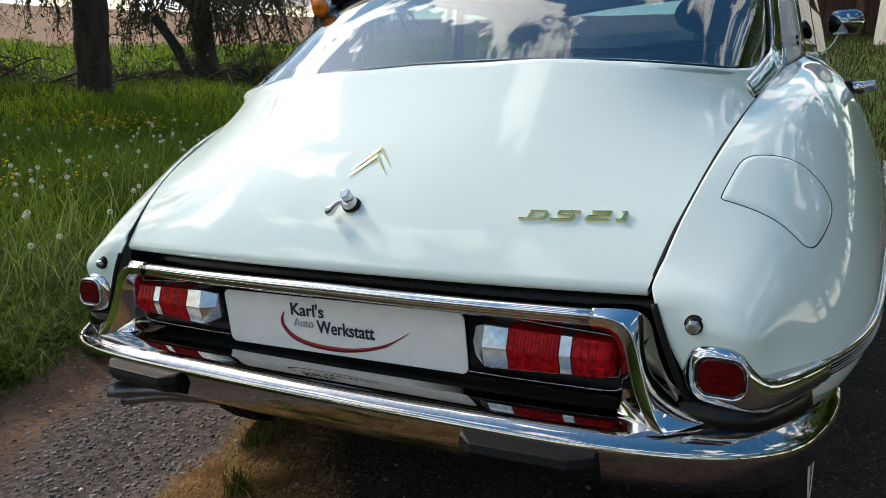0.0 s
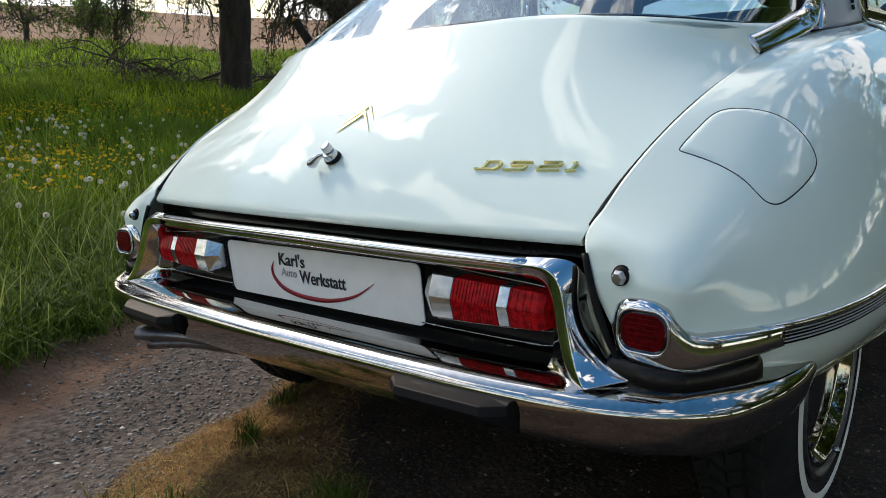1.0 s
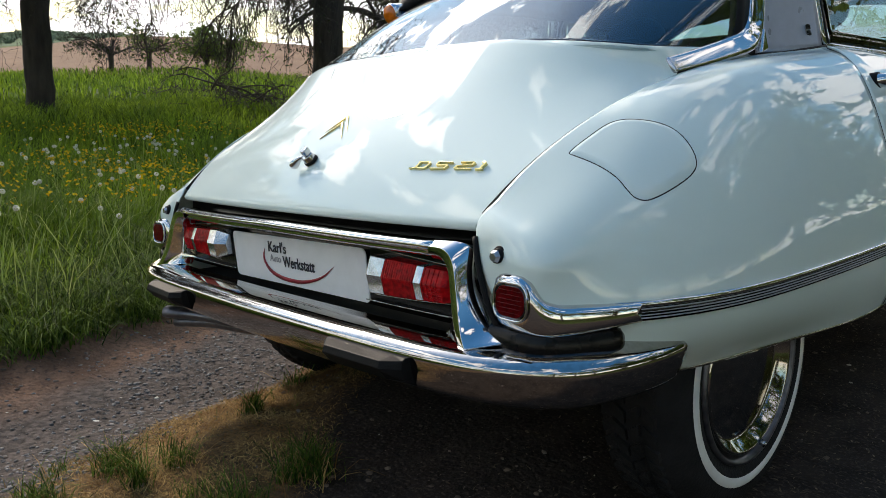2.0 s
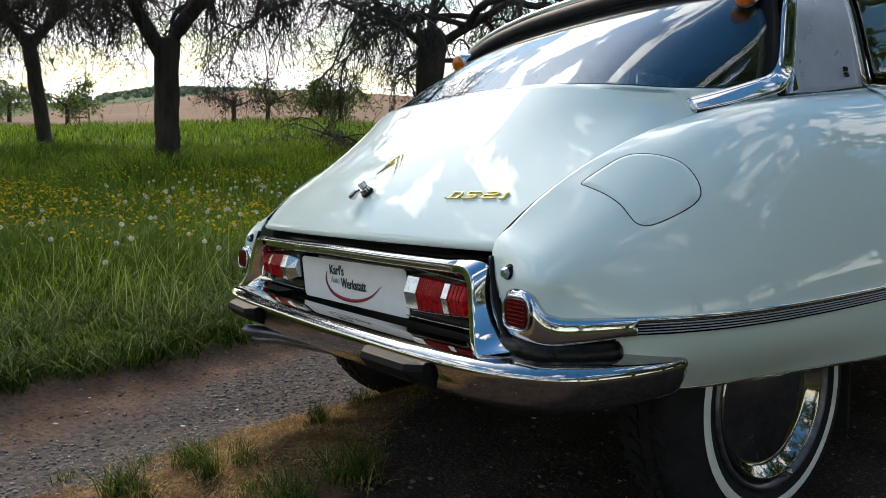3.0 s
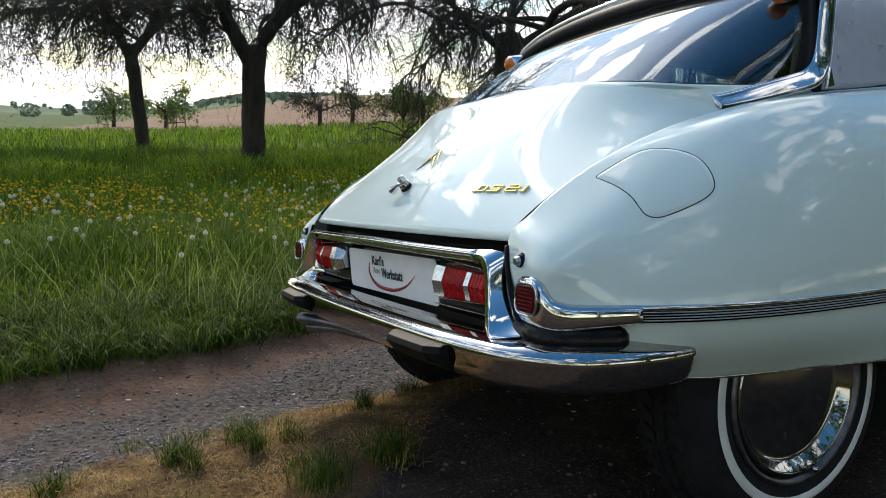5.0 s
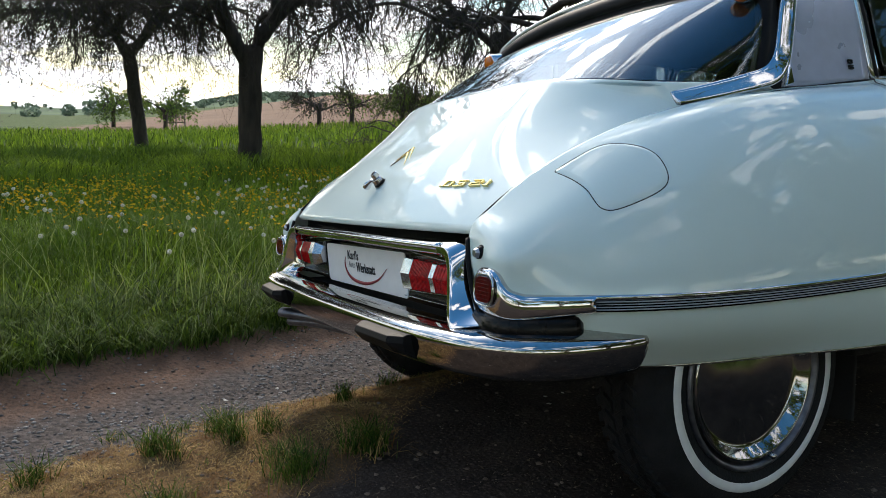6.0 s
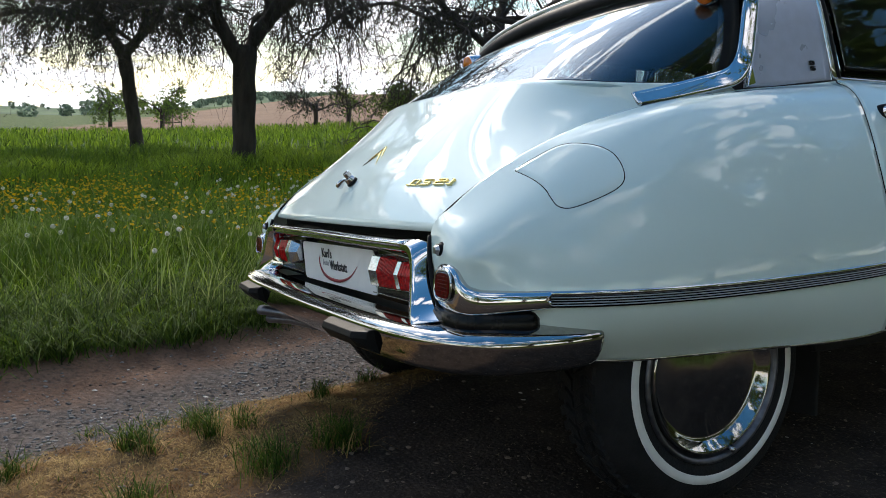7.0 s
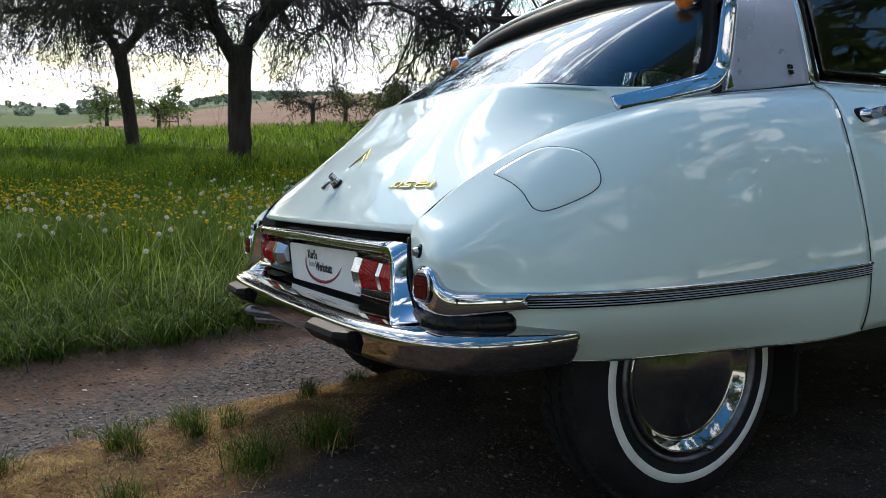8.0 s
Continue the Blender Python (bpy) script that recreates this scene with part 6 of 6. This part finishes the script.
# ---- dandelions: seed heads near the track, yellow flowers further in
def seed_head_thing(rng, stem_h):
    head = new("dandelion_clock")
    lean = rng.normal(0, .05, 2)
    top = Vector((lean[0], lean[1], stem_h))
    part("stem", sweep(catmull([(0, 0, 0), (lean[0] * .3, lean[1] * .3, stem_h * .5), top], 6), circle(.0022, 5)), STALK, head)
    n = 70
    p = rng.normal(0, 1, (n, 3)); p /= np.linalg.norm(p, axis=1)[:, None]
    r = .0112
    c = np.array(top) + p * r
    u = np.cross(p, rng.normal(0, 1, (n, 3))); u /= np.linalg.norm(u, axis=1)[:, None]
    v = np.cross(p, u)
    s = .0039
    co = np.stack([c - u * s, c - v * s, c + u * s, c + v * s], 1).reshape(-1, 3)
    fl = new("seed_fluff", from_arrays("seed_fluff", co, np.arange(n * 4).reshape(-1, 4), FLUFF))
    fl.parent = head
    bm = bmesh.new()
    bmesh.ops.create_icosphere(bm, subdivisions=1, radius=.006, matrix=Matrix.Translation(top))
    part("seed_core", bm, STALK, head)
    return tagged(head, "white fluffy dandelion clock on a thin stem", "flower", "dandelion clocks in the meadow")


rngd = np.random.RandomState(81)
protos = [seed_head_thing(rngd, hh) for hh in (.27, .31, .36)]
spots = []
for _ in range(4000):
    if len(spots) > 265:
        break
    d = 3.1 + 4.4 * rngd.uniform() ** .8; az = radians(rngd.uniform(-104, -44))
    x, y = 1.45 + d * math.sin(az), -.7 + d * math.cos(az)
    e = -1.38 - float(edge_q(np.array(x), np.array(y)))
    w = float(wave(np.array(x), np.array(y), .6, 83))
    if .30 < e < 3.6 and w > -1.0 + 1.2 * rngd.uniform() and all(abs(x - px) + abs(y - py) > .05 for px, py in spots):
        spots.append((x, y))
for k, (x, y) in enumerate(spots):
    m = Matrix.Translation((x, y, float(height(x, y)) - .01)) @ pose(0, 0, 0, 0, 0, rngd.uniform(0, 360))
    if k < 3:
        protos[k].matrix_world = m
    else:
        copy_thing(protos[k % 3], m)


def flower_field(n, seed):
    rng = np.random.RandomState(seed)
    x, y = scatter(n * 6, rng, 3.8, 8.4, -108, -30, .8)
    e = -1.38 - edge_q(x, y)
    keep = (e > .9) & (wave(x, y, .8, 85) + .9 * wave(x, y, .22, 86) > .55 + rng.uniform(-.8, .3, len(x)))
    x, y = x[keep][:n], y[keep][:n]
    m = len(x)
    h = rng.uniform(.24, .36, m)
    c = np.stack([x, y, height(x, y) + h], 1)
    r = rng.uniform(.005, .0115, m)
    a = np.arange(7) * 2 * np.pi / 7
    tl = rng.normal(0, .35, (m, 2))
    ring = np.stack([np.cos(a)[None] * r[:, None], np.sin(a)[None] * r[:, None], np.zeros((m, 7))], -1)
    ring[..., 2] = ring[..., 0] * tl[:, :1] + ring[..., 1] * tl[:, 1:] + .004
    co = np.concatenate([c[:, None] - np.array([0, 0, .004]), c[:, None] + ring], 1).reshape(-1, 3)
    o = np.arange(m)[:, None, None] * 8
    k = np.arange(7)
    f = (np.stack([np.zeros(7, int), 1 + k, 1 + (k + 1) % 7], -1)[None] + o).reshape(-1, 3)
    tagged(new("yellow_flowers", from_arrays("yellow_flowers", co, f, YELLOW)), "scattered yellow dandelions and buttercups in the grass", "flowers", kind="stuff")
    st = blade_mesh("flower_stems", np.stack([x, y, height(x, y)], 1), h, np.full(m, .003), GRASS, rng, .02, joints=2)
    tagged(new("flower_stems", st), "thin green flower stems", "flowers", kind="stuff")


flower_field(3000, 84)

# ---------------------------------------------------------------- the track: stones, petals, turf
def stones(name, n, pick, rmin, rmax, seed, mat, label, flat=.6):
    rng = np.random.RandomState(seed)
    x, y = pick(rng, n)
    m = len(x)
    ico = np.array([(0, 0, 1), (.9, 0, .4), (.28, .85, .42), (-.72, .53, .38), (-.72, -.53, .45), (.28, -.85, .4), (.72, .53, -.4), (-.28, .85, -.4), (-.9, 0, -.4), (-.28, -.85, -.4), (.72, -.53, -.4)])
    f = np.array([(0, 1, 2), (0, 2, 3), (0, 3, 4), (0, 4, 5), (0, 5, 1), (1, 6, 2), (2, 6, 7), (2, 7, 3), (3, 7, 8), (3, 8, 4), (4, 8, 9), (4, 9, 5), (5, 9, 10), (5, 10, 1), (1, 10, 6)])
    r = rmin + (rmax - rmin) * rng.uniform(0, 1, m) ** 3
    v = ico[None] * (1 + rng.uniform(-.3, .3, (m, 11, 1))) * r[:, None, None] * np.stack([rng.uniform(.8, 1.4, m), rng.uniform(.7, 1.1, m), np.full(m, flat)], 1)[:, None]
    a = rng.uniform(0, 6.28, m)
    vx = v[..., 0] * np.cos(a)[:, None] - v[..., 1] * np.sin(a)[:, None]
    vy = v[..., 0] * np.sin(a)[:, None] + v[..., 1] * np.cos(a)[:, None]
    co = np.stack([vx + x[:, None], vy + y[:, None], v[..., 2] + (height(x, y) + r * flat * .25)[:, None]], -1).reshape(-1, 3)
    ff = (f[None] + (np.arange(m) * 11)[:, None, None]).reshape(-1, 3)
    return tagged(new(name, from_arrays(name, co, ff, mat)), label, "stones", kind="stuff")


def in_gravel(rng, n):
    x, y = rng.uniform(-1.9, 0, n), rng.uniform(-2.0, 3.2, n)
    q = edge_q(x, y)
    keep = (q > -1.02 + .16 * rng.normal(0, 1, n)) & (q < -.52 + .08 * rng.uniform(-1, 1, n)) & (wave(x, y, .16, 91) + .6 * wave(x, y, .05, 90) > -.3 + .9 * rng.uniform(-1, 1, n))
    return x[keep], y[keep]


def on_track(rng, n):
    x, y = rng.uniform(-2.4, 3, n), rng.uniform(-2.5, 4.5, n)
    q = edge_q(x, y)
    keep = (q > -1.34) & (q < 2.2)
    return x[keep], y[keep]


stones("gravel", 85000, in_gravel, .0012, .0082, 92, STONE, "loose grey gravel in the wheel rut", .5)
stones("pebbles", 9000, on_track, .0015, .0085, 93, BROWN_STONE, "small pebbles scattered on bare soil")
stones("fallen_petals", 700, on_track, .0025, .0085, 94, PETAL, "pale fallen petals on the track", .12)


def turf(name, n, seed, mat, hmin, hmax, lean, label, dens=.75):
    """Short matted blades on the ridge, thinning out into the shaded rut."""
    rng = np.random.RandomState(seed)
    x, y = rng.uniform(-1.3, .7, n), rng.uniform(-1.5, 1.5, n)
    q = edge_q(x, y)
    keep = (q > -.60) & (q + .55 * np.clip(y + .1, 0, .5) + .05 * wave(x, y, .3, 17) < .09 - .26 * rng.uniform(0, 1, n) ** 2) & (rng.uniform(0, 1, n) < dens + .35 * wave(x, y, .10, 95))
    x, y = x[keep], y[keep]
    m = len(x)
    ob = new(name, blade_mesh(name, np.stack([x, y, height(x, y) - .002], 1), rng.uniform(hmin, hmax, m), rng.uniform(.0010, .0024, m), mat, rng, lean, .5, joints=2))
    return tagged(ob, label, "grass", kind="stuff")


turf("dry_turf", 330000, 96, STRAW, .003, .011, 3.4, "short dry yellow turf on the ridge")
turf("thin_turf", 6000, 97, VERGE, .012, .04, 1.6, "thin green shoots in the dry turf", .25)


def litter(n, seed):
    """Bits of straw and dead leaf lying on the shaded soil."""
    rng = np.random.RandomState(seed)
    x, y = rng.uniform(.2, 2.6, n), rng.uniform(-1.6, 3.0, n)
    keep = wave(x, y, .3, 98) > rng.uniform(-1.6, 1.0, n)
    x, y = x[keep], y[keep]
    m = len(x)
    ob = new("leaf_litter", blade_mesh("leaf_litter", np.stack([x, y, height(x, y) + .001], 1), rng.uniform(.001, .0045, m), rng.uniform(.0015, .0060, m), LITTER, rng, 5.0, .6, joints=2))
    return tagged(ob, "straw and dead leaves on dark soil", "litter", kind="stuff")


litter(20000, 99)


def build_tuft(x, y, n, h, spread, seed):
    rng = np.random.RandomState(seed)
    n = int(n * .75)
    bx = x + rng.normal(0, spread * .45, n); by = y + rng.normal(0, spread * .40, n)
    ob = new("grass_tuft", blade_mesh("grass_tuft", np.stack([bx, by, height(bx, by) - .005], 1), h * rng.uniform(.45, 1.15, n), rng.uniform(.0014, .0028, n), VERGE, rng, 1.2, .45))
    nd = n // 4
    dx = x + rng.normal(0, spread * .8, nd); dy = y + rng.normal(0, spread * .7, nd)
    dead = new("dry_straw", blade_mesh("dry_straw", np.stack([dx, dy, height(dx, dy) - .004], 1), h * rng.uniform(.3, .9, nd), rng.uniform(.0016, .003, nd), STRAW, rng, 2.2, .6))
    dead.parent = ob
    tagged(dead, kind="stuff")
    return tagged(ob, "clump of green grass growing on the ridge", "grass tuft", "grass tufts on the ridge")


for k, (x, y, n, h, sp) in enumerate(((-.235, -.475, 240, .090, .042), (-.165, -.440, 110, .075, .030), (-.300, -.290, 230, .085, .050), (-.190, -.285, 170, .085, .032), (-.215, -.185, 130, .070, .045), (-.385, .100, 170, .075, .038), (.055, -.190, 330, .090, .075), (.020, .025, 260, .098, .050), (.010, -.035, 120, .085, .040), (.110, -.500, 220, .085, .055), (-.200, -.760, 170, .080, .045), (-.517, .310, 110, .060, .045), (-.070, -.210, 70, .045, .040), (-.430, -.380, 60, .040, .050), (-.470, -.560, 50, .035, .050))):
    build_tuft(x, y, n, h, sp, 200 + k)
